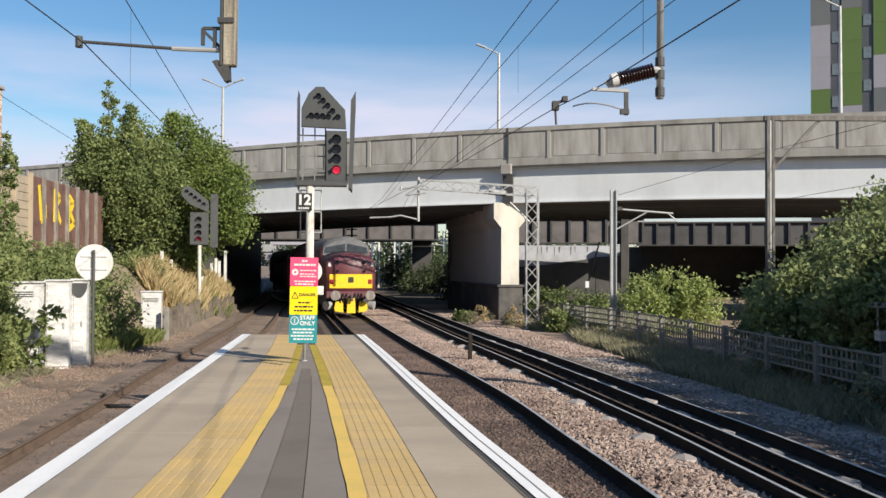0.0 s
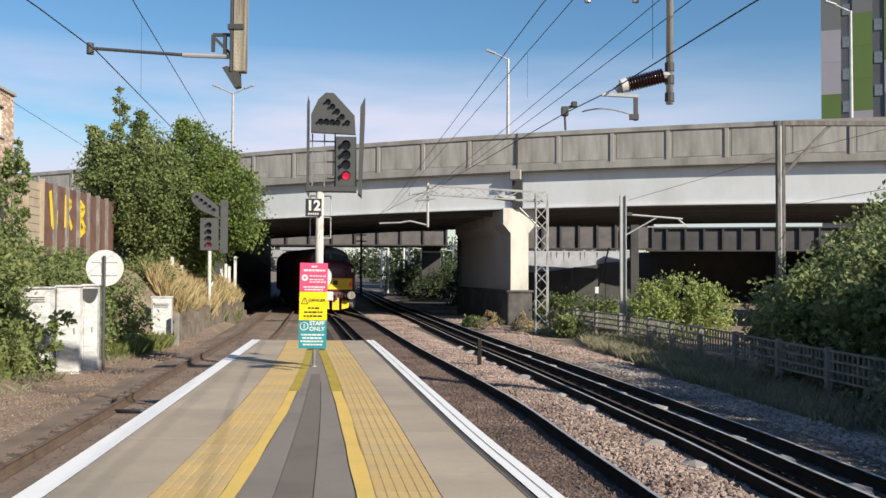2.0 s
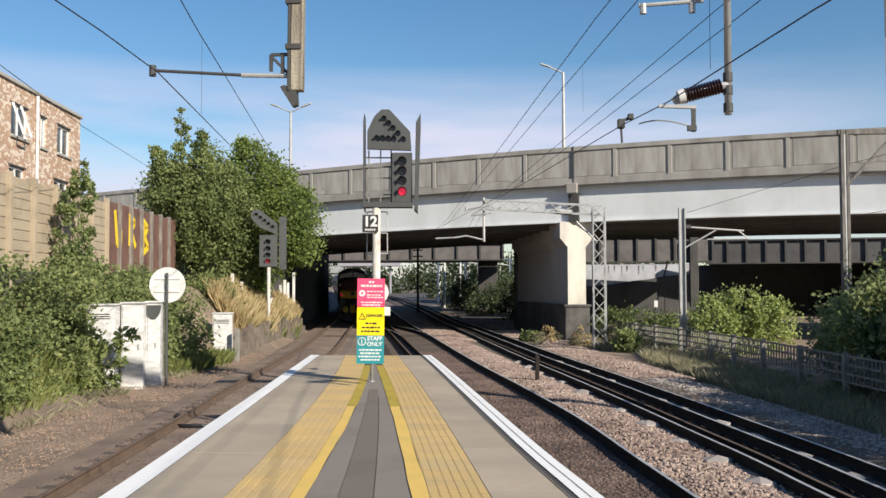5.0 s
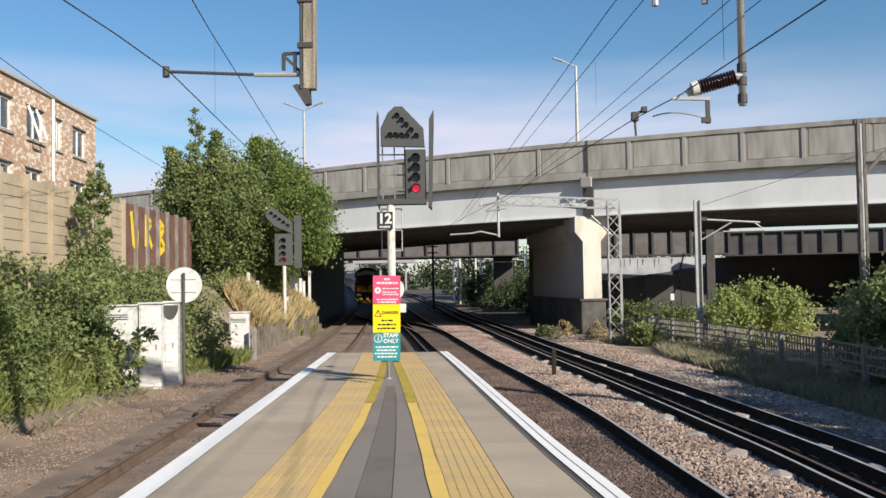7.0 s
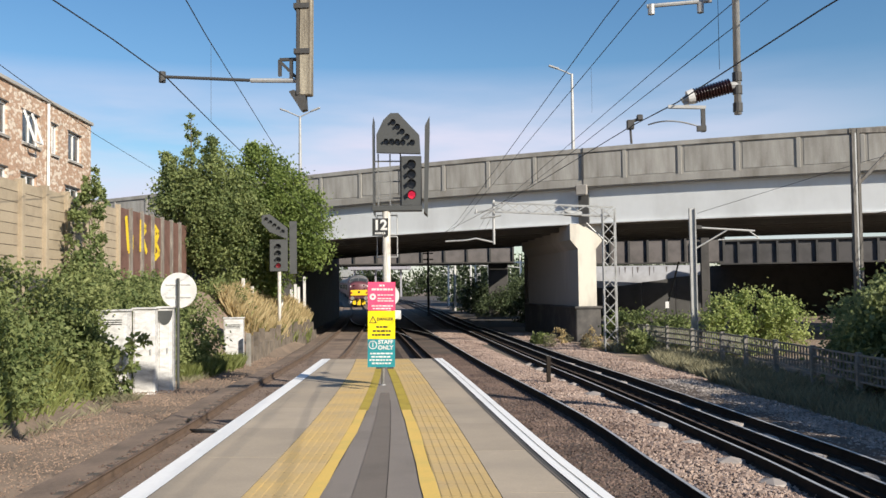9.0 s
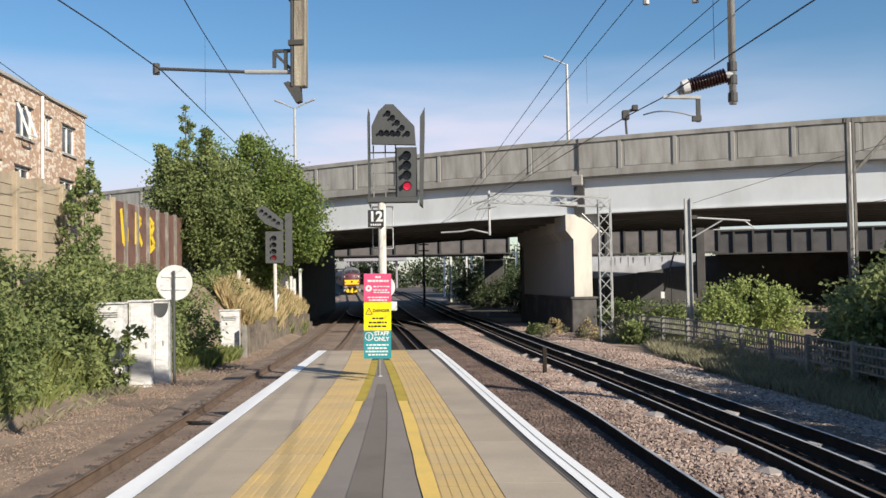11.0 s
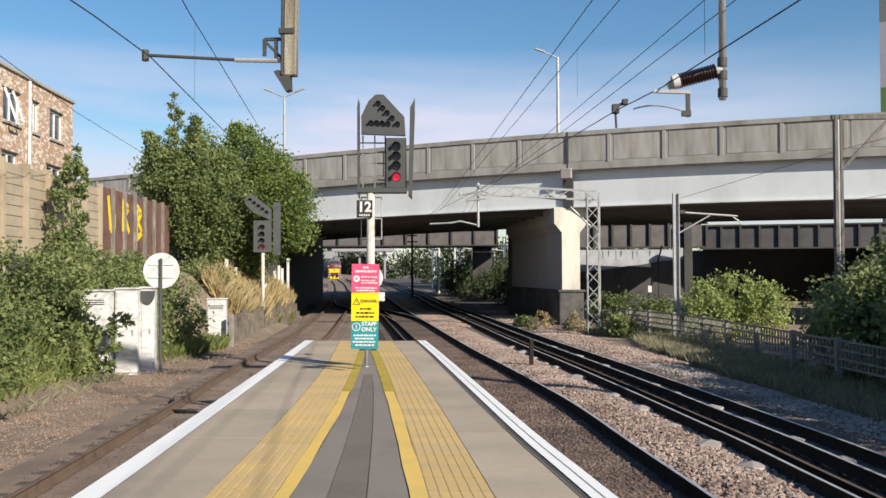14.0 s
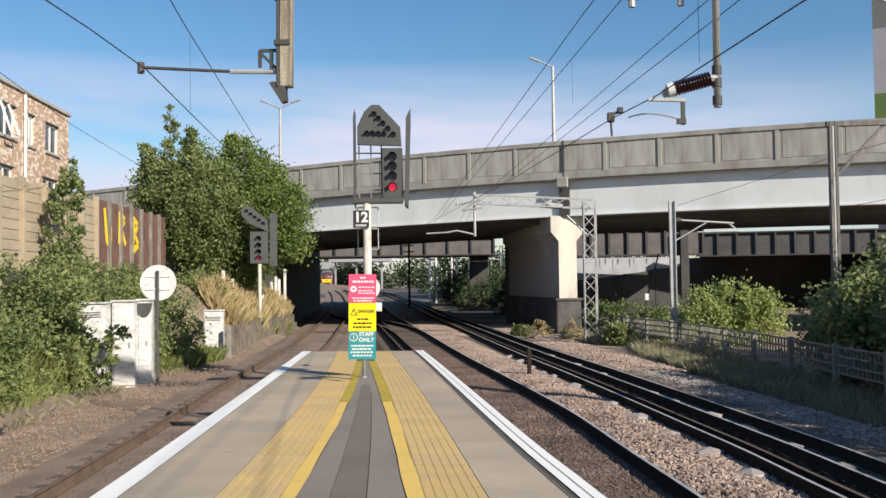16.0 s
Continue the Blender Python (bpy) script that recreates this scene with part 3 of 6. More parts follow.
for i in range(-34, 41):
    y = 3.2 + 0.45 * i
    slab("tactile_slab", tac_l0, tac_l1, y, y + 0.45, 0.006, M["tactile"], 6, 0.003)
    slab("tactile_slab", yel_r1, tac_r1, y, y + 0.45, 0.006, M["tactile"], 6, 0.003)

# ---- road bridge ----
BR = Matrix.Translation((3.4, 51.0, 0)) @ pose(0, 0, 0, 0, 0, -19.8)
road_bridge = thing("road_bridge", "concrete and white steel road bridge over the railway", "bridge", BR)


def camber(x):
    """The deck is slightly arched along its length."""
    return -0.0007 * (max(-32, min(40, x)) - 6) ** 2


def span(y0, y1, z0, z1, x0=-60, x1=60):
    """A beam along the bridge that follows the camber."""
    bm = bmesh.new()
    n = max(1, round((x1 - x0) / 3))
    rings = []
    for i in range(n + 1):
        x = x0 + (x1 - x0) * i / n
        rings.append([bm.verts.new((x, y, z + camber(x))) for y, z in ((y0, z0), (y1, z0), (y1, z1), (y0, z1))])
    for a, b in zip(rings, rings[1:]):
        for k in range(4):
            bm.faces.new((a[k], b[k], b[(k + 1) % 4], a[(k + 1) % 4]))
    bm.faces.new(rings[0])
    bm.faces.new(rings[-1][::-1])
    bmesh.ops.recalc_face_normals(bm, faces=bm.faces)
    return bm


part("girder", span(0.0, 0.05, 5.19, 6.98), M["white_steel"], road_bridge, "white painted steel girder")
for z in (5.12, 6.98):
    part("flange", span(-0.13, 0.3, z, z + 0.07), M["white_steel"], road_bridge)
part("deck", span(-0.36, 19, 7.05, 7.3), M["parapet"], road_bridge, "concrete deck edge")
part("string_course", span(-0.44, -0.2, 7.13, 7.46), M["parapet"], road_bridge)
part("parapet", span(-0.34, -0.14, 7.46, 8.98), M["parapet"], road_bridge, "stained concrete parapet wall")
part("coping", span(-0.42, -0.08, 8.98, 9.21), M["parapet"], road_bridge)
part("far_parapet", span(19.0, 19.3, 5.15, 9.0), M["parapet"], road_bridge)
RIBS = [0.22 - 2.72 - 2.77 * i for i in range(15, -1, -1)] + [2.53 + 2.89 * i for i in range(15)]
bay_me = rib_me = None
for i, x in enumerate(RIBS):
    if rib_me is None:
        bm = bmesh.new()
        box(bm, -0.1, 0.1, -0.40, -0.34, 7.46, 8.98, 0.012)
        rib = part("pilaster", bm, M["parapet"], road_bridge)
        rib_me = rib.data
        bm = bmesh.new()
        box(bm, 0.19, 2.58, -0.356, -0.34, 7.58, 8.92, 0.006)
        ob = part("parapet_panel", bm, M["parapet_bay"], road_bridge, "streaked concrete parapet panel")
        bay_me = ob.data
    else:
        rib = new("pilaster", rib_me)
        rib.parent = road_bridge
        ob = new("parapet_panel", bay_me)
        ob.parent = road_bridge
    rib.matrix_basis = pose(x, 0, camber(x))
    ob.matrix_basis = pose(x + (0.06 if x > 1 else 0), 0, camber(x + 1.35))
ob = new("parapet_panel", bay_me)
ob.parent = road_bridge
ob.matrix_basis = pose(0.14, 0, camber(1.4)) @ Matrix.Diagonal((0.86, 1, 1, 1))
bm = bmesh.new()
box(bm, 0.24, 0.30, -0.46, -0.2, 7.12, 9.2)
part("expansion_joint", bm, M["dark_iron"], road_bridge)
bm = bmesh.new()
box(bm, -0.1, 0.5, -0.6, -0.36, 6.65, 7.2, 0.03)
part("bearing_box", bm, M["concrete"], road_bridge)
bm = bmesh.new()
box(bm, -0.08, 0.48, -0.2, 0.4, 5.1, 6.65)
part("joint_plate", bm, M["dark_iron"], road_bridge)
part("soffit", span(0.3, 19, 5.12, 7.05), M["soffit"], road_bridge, "dark underside")
cross_me = None
for i in range(7):
    if cross_me is None:
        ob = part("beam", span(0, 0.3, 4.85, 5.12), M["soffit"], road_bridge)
        cross_me = ob.data
    else:
        ob = new("beam", cross_me)
        ob.parent = road_bridge
    ob.location = (0, 1.7 + 1.9 * i, 0)

# wall pier with a flared head
pier = thing("bridge_pier", "tall concrete wall pier with a flared head", "bridge pier", Matrix.Translation((3.62, 51.2, 0)) @ pose(0, 0, 0, 0, 0, 11))
bm = bmesh.new()
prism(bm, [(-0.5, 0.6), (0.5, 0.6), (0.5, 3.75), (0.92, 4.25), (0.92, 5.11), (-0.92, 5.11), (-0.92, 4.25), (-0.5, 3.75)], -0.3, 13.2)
# west-facing faces take the darker concrete that paints their shade
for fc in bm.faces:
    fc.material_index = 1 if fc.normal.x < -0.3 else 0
part("shaft", bm, [M["pier"], M["shaded_pier"]], pier, "pale concrete shaft, shade and staining painted into its west side")
bm = bmesh.new()
box(bm, -0.72, 0.66, -0.5, 13.6, -1.5, 0.62, 0.05)
box(bm, -0.8, 0.74, -0.58, 13.7, 0.5, 0.64, 0.03)
part("plinth", bm, M["plinth"], pier, "dark plinth")
for x, y in ((2.2, 68.5), (0.5, 66.3)):
    bm = bmesh.new()
    rod(bm, (x, y, -1.4), (x, y, 5.1), 0.16, seg=10)
    tagged(part("steel_column", bm, M["dark_iron"]), "slim dark steel column under the bridge", "column")

bm = bmesh.new()
line = curve_points([(-13.9, 55.5), (-14.8, 62), (-16.2, 75), (-18.4, 94)], 2)
sweep(bm, line, [(0, -1.6), (0, 5.09), (-30, 5.09), (-30, -1.6)])
bm.faces.new([v for v in bm.verts][:4])
tagged(part("abutment_wall", bm, M["brick_dark"]), "sooty brick bridge abutment beside the track", "wall", kind="structure")


def plate_bridge(x0, x1, y, z0, z1, step, yaw, label, depth=9, web="iron"):
    t = thing("plate_girder_bridge", label, "bridge", Matrix.Translation((x0, y, 0)) @ pose(0, 0, 0, 0, 0, yaw))
    w = x1 - x0
    bm = bmesh.new()
    box(bm, 0, w, 0, 0.1, z0 + 0.1, z1 - 0.1)
    part("web", bm, M[web], t, "riveted iron web plate")
    for nm, za, zb in (("flange", z0, z0 + 0.12), ("flange", z1 - 0.12, z1)):
        bm = bmesh.new()
        box(bm, 0, w, -0.25, 0.3, za, zb)
        part(nm, bm, M["dark_iron"], t)
    bm = bmesh.new()
    box(bm, 0, w, 0.1, depth, z0 + 0.1, z0 + 0.6)
    part("deck", bm, M["dark_iron"], t)
    me = None
    n = int(w / step)
    for i in range(n + 1):
        if me is None:
            bm = bmesh.new()
            box(bm, -0.09, 0.09, -0.22, 0, z0 + 0.12, z1 - 0.12)
            ob = part("stiffener", bm, M["dark_iron"], t)
            me = ob.data
        else:
            ob = new("stiffener", me)
            ob.parent = t
        ob.location.x = w * i / n
    return t


old_bridge = plate_bridge(-24, -0.6, 95, 4.3, 6.1, 2.3, 0, "old riveted iron plate girder bridge beyond the road bridge", 11)
plate_bridge(3.0, 16.6, 78, 3.55, 5.75, 1.49, -4, "riveted iron girder bridge with tall stiffeners", 5.5)
plate_bridge(17.3, 44, 82, 3.5, 5.6, 1.5, -12, "dark iron girder bridge set behind the first", 13, "shaded_iron")
# deck hidden above the soffit line, added to keep the train shaded here
bm = bmesh.new()
rim = [(0, -13.2), (15, -18.5), (27, -22.8), (27, -3.2), (0, -3.2)]
lo, hi = [[bm.verts.new((x, y, z)) for x, y in rim] for z in (6.12, 6.5)]
bm.faces.new(lo[::-1])
bm.faces.new(hi)
for i in range(5):
    bm.faces.new((lo[i], lo[(i + 1) % 5], hi[(i + 1) % 5], hi[i]))
part("approach_deck", bm, M["dark_iron"], old_bridge, "unseen deck added to shade the track between the two bridges")
for x, y, w in ((-2.2, 95.5, 2.0), (5.5, 78.6, 0.75), (14.95, 76.4, 0.7)):
    bm = bmesh.new()
    box(bm, x - w / 2, x + w / 2, y, y + (0.3 if w == 0.7 else 3), -1.5, 4.4 if y > 90 else 5.72 if w == 0.7 else 3.5, 0.05)
    tagged(part("brick_pier", bm, M["brick_dark"]), "sooty brick pier under the iron girder", "bridge pier", group="girder piers")
bm = bmesh.new()
box(bm, 4.5, 17, 85.8, 86.3, -1.5, 3.64)
box(bm, 17, 50, 92.0, 92.5, -1.5, 3.64)
tagged(part("boundary_wall", bm, M["brick_dark"]), "dark stained wall under the iron bridge", "wall", kind="structure")
hoarding = thing("pale_hoarding", "whitewashed wall, the shade along its foot drawn as dark sheets", "hoarding", (0, 85.5, 0))
bm = bmesh.new()
box(bm, 5.0, 16.9, 0, 0.2, -1.3, 3.6)
part("wall", bm, M["hoarding"], hoarding)
# the slanted shadow over the lower wall, built as dark sheets
for k, (x0, x1, za, zb) in enumerate(((5.0, 8.0, 1.75, 1.65), (8.05, 11.0, 1.7, 2.05), (11.05, 14.0, 2.1, 2.5), (14.05, 16.9, 2.55, 2.8))):
    bm = bmesh.new()
    prism(bm, [(x0, -1.28), (x1, -1.28), (x1, zb), ((x0 + x1) / 2, (za + zb) / 2 - 0.06), (x0, za)], -0.12, -0.02)
    part("sheeting", bm, M["dark_iron"], hoarding, "dark sheet standing in for shade on the wall")
for x, w, h in ((9.0, 0.12, 0.7), (9.5, 0.16, 0.5), (10.2, 0.1, 0.9), (10.6, 0.22, 0.55), (11.7, 0.14, 0.8), (12.1, 0.1, 0.6), (13.2, 0.18, 0.5)):
    bm = bmesh.new()
    prism(bm, [(x, 3.5), (x + w, 3.5), (x + w * 0.6, 3.5 - h), (x + w * 0.3, 3.5 - h)], -0.012, -0.002)
    part("rust_streak", bm, M["iron"], hoarding)
# unseen stepped block, added out of view to shade the east side
bm = bmesh.new()
box(bm, 20, 34, -60, 12.5, -1.4, 9.0)
box(bm, 20.2, 34, 12.5, 26, -1.4, 4.9)
tagged(part("station_building", bm, M["brick_dark"]), "unseen stepped block added to shade the east side", "building", kind="structure")


def street_lamp(x, y, top, arms, base=7.3):
    t = thing("street_lamp", "tall pale steel street lamp on the bridge", "street lamp", (x, y, 0), "bridge lamps")
    bm = bmesh.new()
    rod(bm, (0, 0, base), (0, 0, top), 0.13, 0.075, 10)
    part("pole", bm, M["galv"], t)
    for a in arms:
        bm = bmesh.new()
        rod(bm, (0, 0, top - 0.05), (a * 0.8, 0, top + 0.32), 0.045)
        part("arm", bm, M["galv"], t)
        bm = bmesh.new()
        box(bm, -0.32, 0.32, -0.1, 0.1, -0.05, 0.06, 0.03, Matrix.Translation((a * 1.05, 0, top + 0.42)) @ pose(0, 0, 0, 0, -20 * a, 0))
        part("lantern", bm, M["galv"], t)


street_lamp(3.25, 54.5, 14.2, (-1,))
street_lamp(-14.3, 60, 13.2, (-1, 1))
street_lamp(21.0, 49, 15.5, (-1,))

# ---- tower block beyond the bridge ----
tower = thing("tower_block", "tower block clad in grey, white and green panels", "building", Matrix.Translation((33.72, 85, 0)) @ pose(0, 0, 0, 0, 0, -25))
bm = bmesh.new()
box(bm, 0, 18.4, 0.12, 11.5, -1.3, 38)
part("core", bm, M["tower_dark"], tower, "dark grey recessed bands between the panels")
panel_me, glass_me = {}, None
# lowest row's height and the colours of the rows from there up, column by column
COLUMNS = ((9.1, "gggppssgsps"), (10.4, "spgggsssgps"), (8.9, "psspggpsssg"), (9.7, "sgpsspggsps"), (10.2, "pssggpsspgs"), (9.2, "gspssgpspss"), (9.8, "sgpsgspsgsp"))
CLADDING = {"s": "tower_grey", "p": "tower_pale", "g": "tower_green"}
for c, (base, rows_up) in enumerate(COLUMNS):
    for r, letter in enumerate(rows_up):
        x, z, key = c * 2.62, base + r * 2.95, CLADDING[letter]
        if z > 35:
            continue
        if key not in panel_me:
            bm = bmesh.new()
            box(bm, 0.0, 1.66, 0, 0.12, 0.006, 2.944)
            ob = part("cladding_panel", bm, M[key], tower)
            panel_me[key] = ob.data
        else:
            ob = new("cladding_panel", panel_me[key])
            ob.parent = tower
        ob.location = (x, 0, z)
        if glass_me is None:
            bm = bmesh.new()
            box(bm, 0.08, 0.72, 0.05, 0.118, 1.25, 2.25)
            ob = part("window", bm, M["tower_glass"], tower, "pale reflecting window")
            glass_me = ob.data
        else:
            ob = new("window", glass_me)
            ob.parent = tower
        ob.location = (x + 1.72, 0, z)

# sooty ballast between and beyond the bridges
bm = bmesh.new()
rows = []
for y in range(70, 236, 6):
    left = float(np.interp(y, (70, 80, 118, 182, 260), (-15, -17, -25, -44, -70)))
    rows.append([bm.verts.new((left + (22 - left) * k / 4, y, -1.245 + rise(y))) for k in range(5)])
for a, b in zip(rows, rows[1:]):
    for k in range(4):
        bm.faces.new((a[k], a[k + 1], b[k + 1], b[k]))
tagged(part("ballast_yard", bm, M["yard"]), "sooty ballast spread beyond the bridges", "ballast", kind="structure")

# ---- signals and signs by the platform ----
def lamp_unit(parent, x, z, r, lens, depth=0.16):
    """A round lens with a hood over it."""
    bm = bmesh.new()
    rod(bm, (x, -0.02, z), (x, 0.03, z), r, seg=16)
    ob = part("lens", bm, lens, parent)
    bm = bmesh.new()
    n = 14
    ring = []
    for i in range(n + 1):
        a = math.pi * (-0.18 + 1.36 * i / n)
        c, s = math.cos(a) * r * 1.12, math.sin(a) * r * 1.12
        d = depth * (0.55 + 0.45 * math.sin(max(0, min(math.pi, a))))
        ring.append([bm.verts.new((x + c * k, y, z + s * k)) for k, y in ((1, 0), (1, -d), (1.08, -d), (1.08, 0))])
    for a, b in zip(ring, ring[1:]):
        for j in range(4):
            bm.faces.new((a[j], a[(j + 1) % 4], b[(j + 1) % 4], b[j]))
    part("hood", bm, M["black"], ob)


signal = thing("colour_light_signal", "grey colour-light signal with route indicator showing red", "railway signal", Matrix.Translation((-3.53, 24.5, 0)) @ pose(0, 0, 0, 0, 0, 6))
bm = bmesh.new()
rod(bm, (0, 0, -1.4), (0.02, 0, 3.85), 0.112, 0.105, 14)
rod(bm, (0, 0, -1.4), (0, 0, -1.15), 0.3, 0.2, 14)
part("post", bm, M["post_white"], signal, "weathered white post", True)
bm = bmesh.new()
box(bm, -0.36, 0.98, -0.12, 0.25, 3.72, 3.86, 0.01)
part("platform_bracket", bm, M["grey_paint"], signal)
bm = bmesh.new()
prism(bm, [(0.15, 6.36), (0.36, 6.36), (0.92, 5.76), (0.95, 5.26), (-0.23, 5.30), (-0.23, 5.78), (-0.04, 6.18)], 0, 0.16)
route_head = part("route_indicator", bm, M["grey_paint"], signal, "five-sided junction indicator")
for x, z in ((0.22, 6.1), (0.34, 5.98), (0.46, 5.85), (0.59, 5.71), (0.73, 5.55), (0.03, 5.58), (0.18, 5.58), (0.33, 5.57), (0.48, 5.56)):
    lamp_unit(route_head, x, z, 0.06, M["lens"], 0.14)
bm = bmesh.new()
box(bm, 0.42, 0.97, 0, 0.2, 3.86, 5.2, 0.015)
main_head = part("main_head", bm, M["grey_paint"], signal, "four-lamp signal head")
for z, ln in ((4.96, "lens"), (4.70, "lens"), (4.44, "lens"), (4.15, "lamp_red")):
    lamp_unit(main_head, 0.70, z, 0.10, M[ln], 0.2)
for x0, x1, tilt in ((-0.335, -0.30, 0), (1.02, 1.12, 4)):
    bm = bmesh.new()
    prism(bm, [(x0, 3.7), (x0 + 0.05 if tilt else x0, 6.0), (x1 + (0.08 if tilt else 0), 6.25), (x1 + (0.08 if tilt else 0), 5.8), (x1, 3.6)], -0.1, 0.75)
    part("side_screen", bm, M["grey_paint"], signal)
for x in (-0.2, 0.12, 0.40):
    bm = bmesh.new()
    beam(bm, (x, 0.3, 3.86), (x, 0.3, 5.3), 0.035, 0.035)
    part("cage_upright", bm, M["cage"], signal)
for z in (4.1, 4.55, 4.85, 5.1):
    bm = bmesh.new()
    beam(bm, (-0.3, 0.3, z), (0.42, 0.3, z), 0.035, 0.035)
    part("cage_rail", bm, M["cage"], signal)
for k, (x0, x1, z0, z1) in enumerate(((-0.24, 0.3, 3.1, 3.62), (-0.24, 0.3, 2.5, 3.05))):
    bm = bmesh.new()
    for a, b in (((x0, z0), (x1, z0)), ((x1, z0), (x1, z1)), ((x0, z1), (x1, z1)), ((x0, z0), (x0, z1))):
        rod(bm, (a[0], 0.16, a[1]), (b[0], 0.16, b[1]), 0.016, seg=6)
    part("ladder_hoop", bm, M["galv"], signal)
bm = bmesh.new()
box(bm, -0.35, 0.07, -0.17, -0.14, 3.06, 3.52)
plate = part("number_plate", bm, M["black"], signal, "black plate with white figures")
text_part("figures", "12", 0.37, M["white"], plate, Matrix.Translation((-0.14, -0.174, 3.33)) @ pose(0, 0, 0, 90, 0, 0), "", 0.013)
bm = bmesh.new()
for i in range(5):
    box(bm, -0.28 + i * 0.058, -0.24 + i * 0.058, -0.174, -0.17, 3.10, 3.15)
part("small_print", bm, M["white"], plate)


def bars(parent, rows, material, y):
    """Lines of print too small to read, as raised bars of broken length."""
    rnd = random.Random(len(rows) * 7 + int(rows[0][2] * 100))
    for x0, x1, z, h in rows:
        bm = bmesh.new()
        x = x0
        while x < x1 - 0.02:
            w = min(x1 - x, rnd.uniform(0.03, 0.075))
            box(bm, x, x + w, y, y + 0.003, z - h / 2, z + h / 2)
            x += w + 0.012
        part("print_line", bm, material, parent)


warning = thing("warning_signs", "stacked pink, yellow and teal warning signs on a post", "sign", Matrix.Translation((-2.36, 15.66, 0)) @ pose(0, 0, 0, 0, 0.8, 8))
bm = bmesh.new()
rod(bm, (0.03, 0.05, 0.0), (0.03, 0.05, 1.72), 0.027, seg=12)
rod(bm, (0.03, 0.05, 0.0), (0.03, 0.05, 0.015), 0.055, seg=12)
part("post", bm, M["galv"], warning, "grey tube post", True)
for nm, z0, z1, mm in (("trespass_sign", 1.268, 1.75, "pink"), ("danger_sign", 0.786, 1.262, "sign_yellow"), ("staff_sign", 0.31, 0.782, "teal")):
    bm = bmesh.new()
    box(bm, -0.232, 0.232, 0, 0.006, z0, z1)
    sg = part(nm, bm, M[mm], warning)
    if nm == "trespass_sign":
        bars(sg, [(-0.04, 0.08, 1.69, 0.03), (-0.17, 0.19, 1.625, 0.034), (-0.07, 0.2, 1.53, 0.02), (-0.07, 0.17, 1.47, 0.02), (-0.07, 0.2, 1.43, 0.02), (-0.17, 0.19, 1.345, 0.022), (-0.15, 0.16, 1.30, 0.022)], M["white"], -0.003)
        bm = bmesh.new()
        rod(bm, (-0.15, -0.004, 1.5), (-0.15, 0, 1.5), 0.055, seg=20)
        part("emblem", bm, M["white"], sg)
        bm = bmesh.new()
        rod(bm, (-0.15, -0.006, 1.5), (-0.15, -0.003, 1.5), 0.02, seg=12)
        part("emblem_dot", bm, M["pink"], sg)
    elif nm == "danger_sign":
        text_part("lettering", "DANGER", 0.07, M["black"], sg, Matrix.Translation((0.06, -0.002, 1.12)) @ pose(0, 0, 0, 90, 0, 0), "", 0.002)
        bm = bmesh.new()
        for a, b in (((-0.2, 1.06), (-0.145, 1.17)), ((-0.145, 1.17), (-0.09, 1.06)), ((-0.09, 1.06), (-0.2, 1.06)), ((-0.145, 1.14), (-0.145, 1.08))):
            beam(bm, (a[0], -0.002, a[1]), (b[0], -0.002, b[1]), 0.004, 0.012)
        part("triangle", bm, M["black"], sg)
        bars(sg, [(-0.09, 0.1, 0.99, 0.03), (-0.15, 0.16, 0.92, 0.03), (-0.16, 0.17, 0.855, 0.03)], M["black"], -0.003)
    else:
        text_part("lettering", "STAFF\nONLY", 0.095, M["white"], sg, Matrix.Translation((0.07, -0.002, 0.685)) @ pose(0, 0, 0, 90, 0, 0), "", 0.003)
        bm = bmesh.new()
        g = bmesh.ops.create_circle(bm, segments=24, radius=0.072)
        inner = bmesh.ops.create_circle(bm, segments=24, radius=0.058)
        a, b = g["verts"], inner["verts"]
        for i in range(24):
            bm.faces.new((a[i], a[(i + 1) % 24], b[(i + 1) % 24], b[i]))
        bmesh.ops.transform(bm, matrix=pose(-0.145, -0.003, 0.685, 90), verts=bm.verts)
        box(bm, -0.152, -0.138, -0.004, 0, 0.645, 0.725)
        part("ring", bm, M["white"], sg)
        bars(sg, [(-0.19, 0.19, 0.54, 0.026), (-0.17, 0.18, 0.485, 0.026), (-0.2, 0.2, 0.43, 0.026), (-0.16, 0.17, 0.375, 0.026)], M["white"], -0.003)
bm = bmesh.new()
rod(bm, (0.1, 0.09, 1.52), (0.1, 0.1, 1.52), 0.2, seg=28)
part("round_plate", bm, M["white"], warning, "round white plate behind the signs")
bm = bmesh.new()
box(bm, 0.2, 0.33, 0.02, 0.1, 1.12, 1.27, 0.008)
part("lock_box", bm, M["white"], warning)

signal_two = thing("colour_light_signal", "grey lineside signal with slanted route indicator", "railway signal", Matrix.Translation((-11.8, 45, 0)) @ pose(0, 0, 0, 0, 0, 14))
bm = bmesh.new()
rod(bm, (0, 0, -1.0), (0, 0, 2.6), 0.085, seg=12)
part("post", bm, M["post_white"], signal_two, "white post", True)
bm = bmesh.new()
box(bm, -0.47, 0.42, -0.02, 0.2, 2.62, 4.2, 0.02)
mh = part("main_head", bm, M["grey_paint"], signal_two)
for z, ln in ((3.85, "lens"), (3.52, "lens"), (3.2, "lens"), (2.9, "red_dim")):
    lamp_unit(mh, -0.05, z, 0.115, M[ln], 0.2)
bm = bmesh.new()
prism(bm, [(-0.85, 5.4), (-0.45, 5.45), (0.42, 4.75), (0.42, 4.2), (-0.47, 4.58), (-0.85, 5.0)], -0.02, 0.15)
rh = part("route_indicator", bm, M["grey_paint"], signal_two)
for i in range(5):
    lamp_unit(rh, -0.62 + 0.2 * i, 5.2 - 0.15 * i, 0.075, M["lens"], 0.14)
bm = bmesh.new()
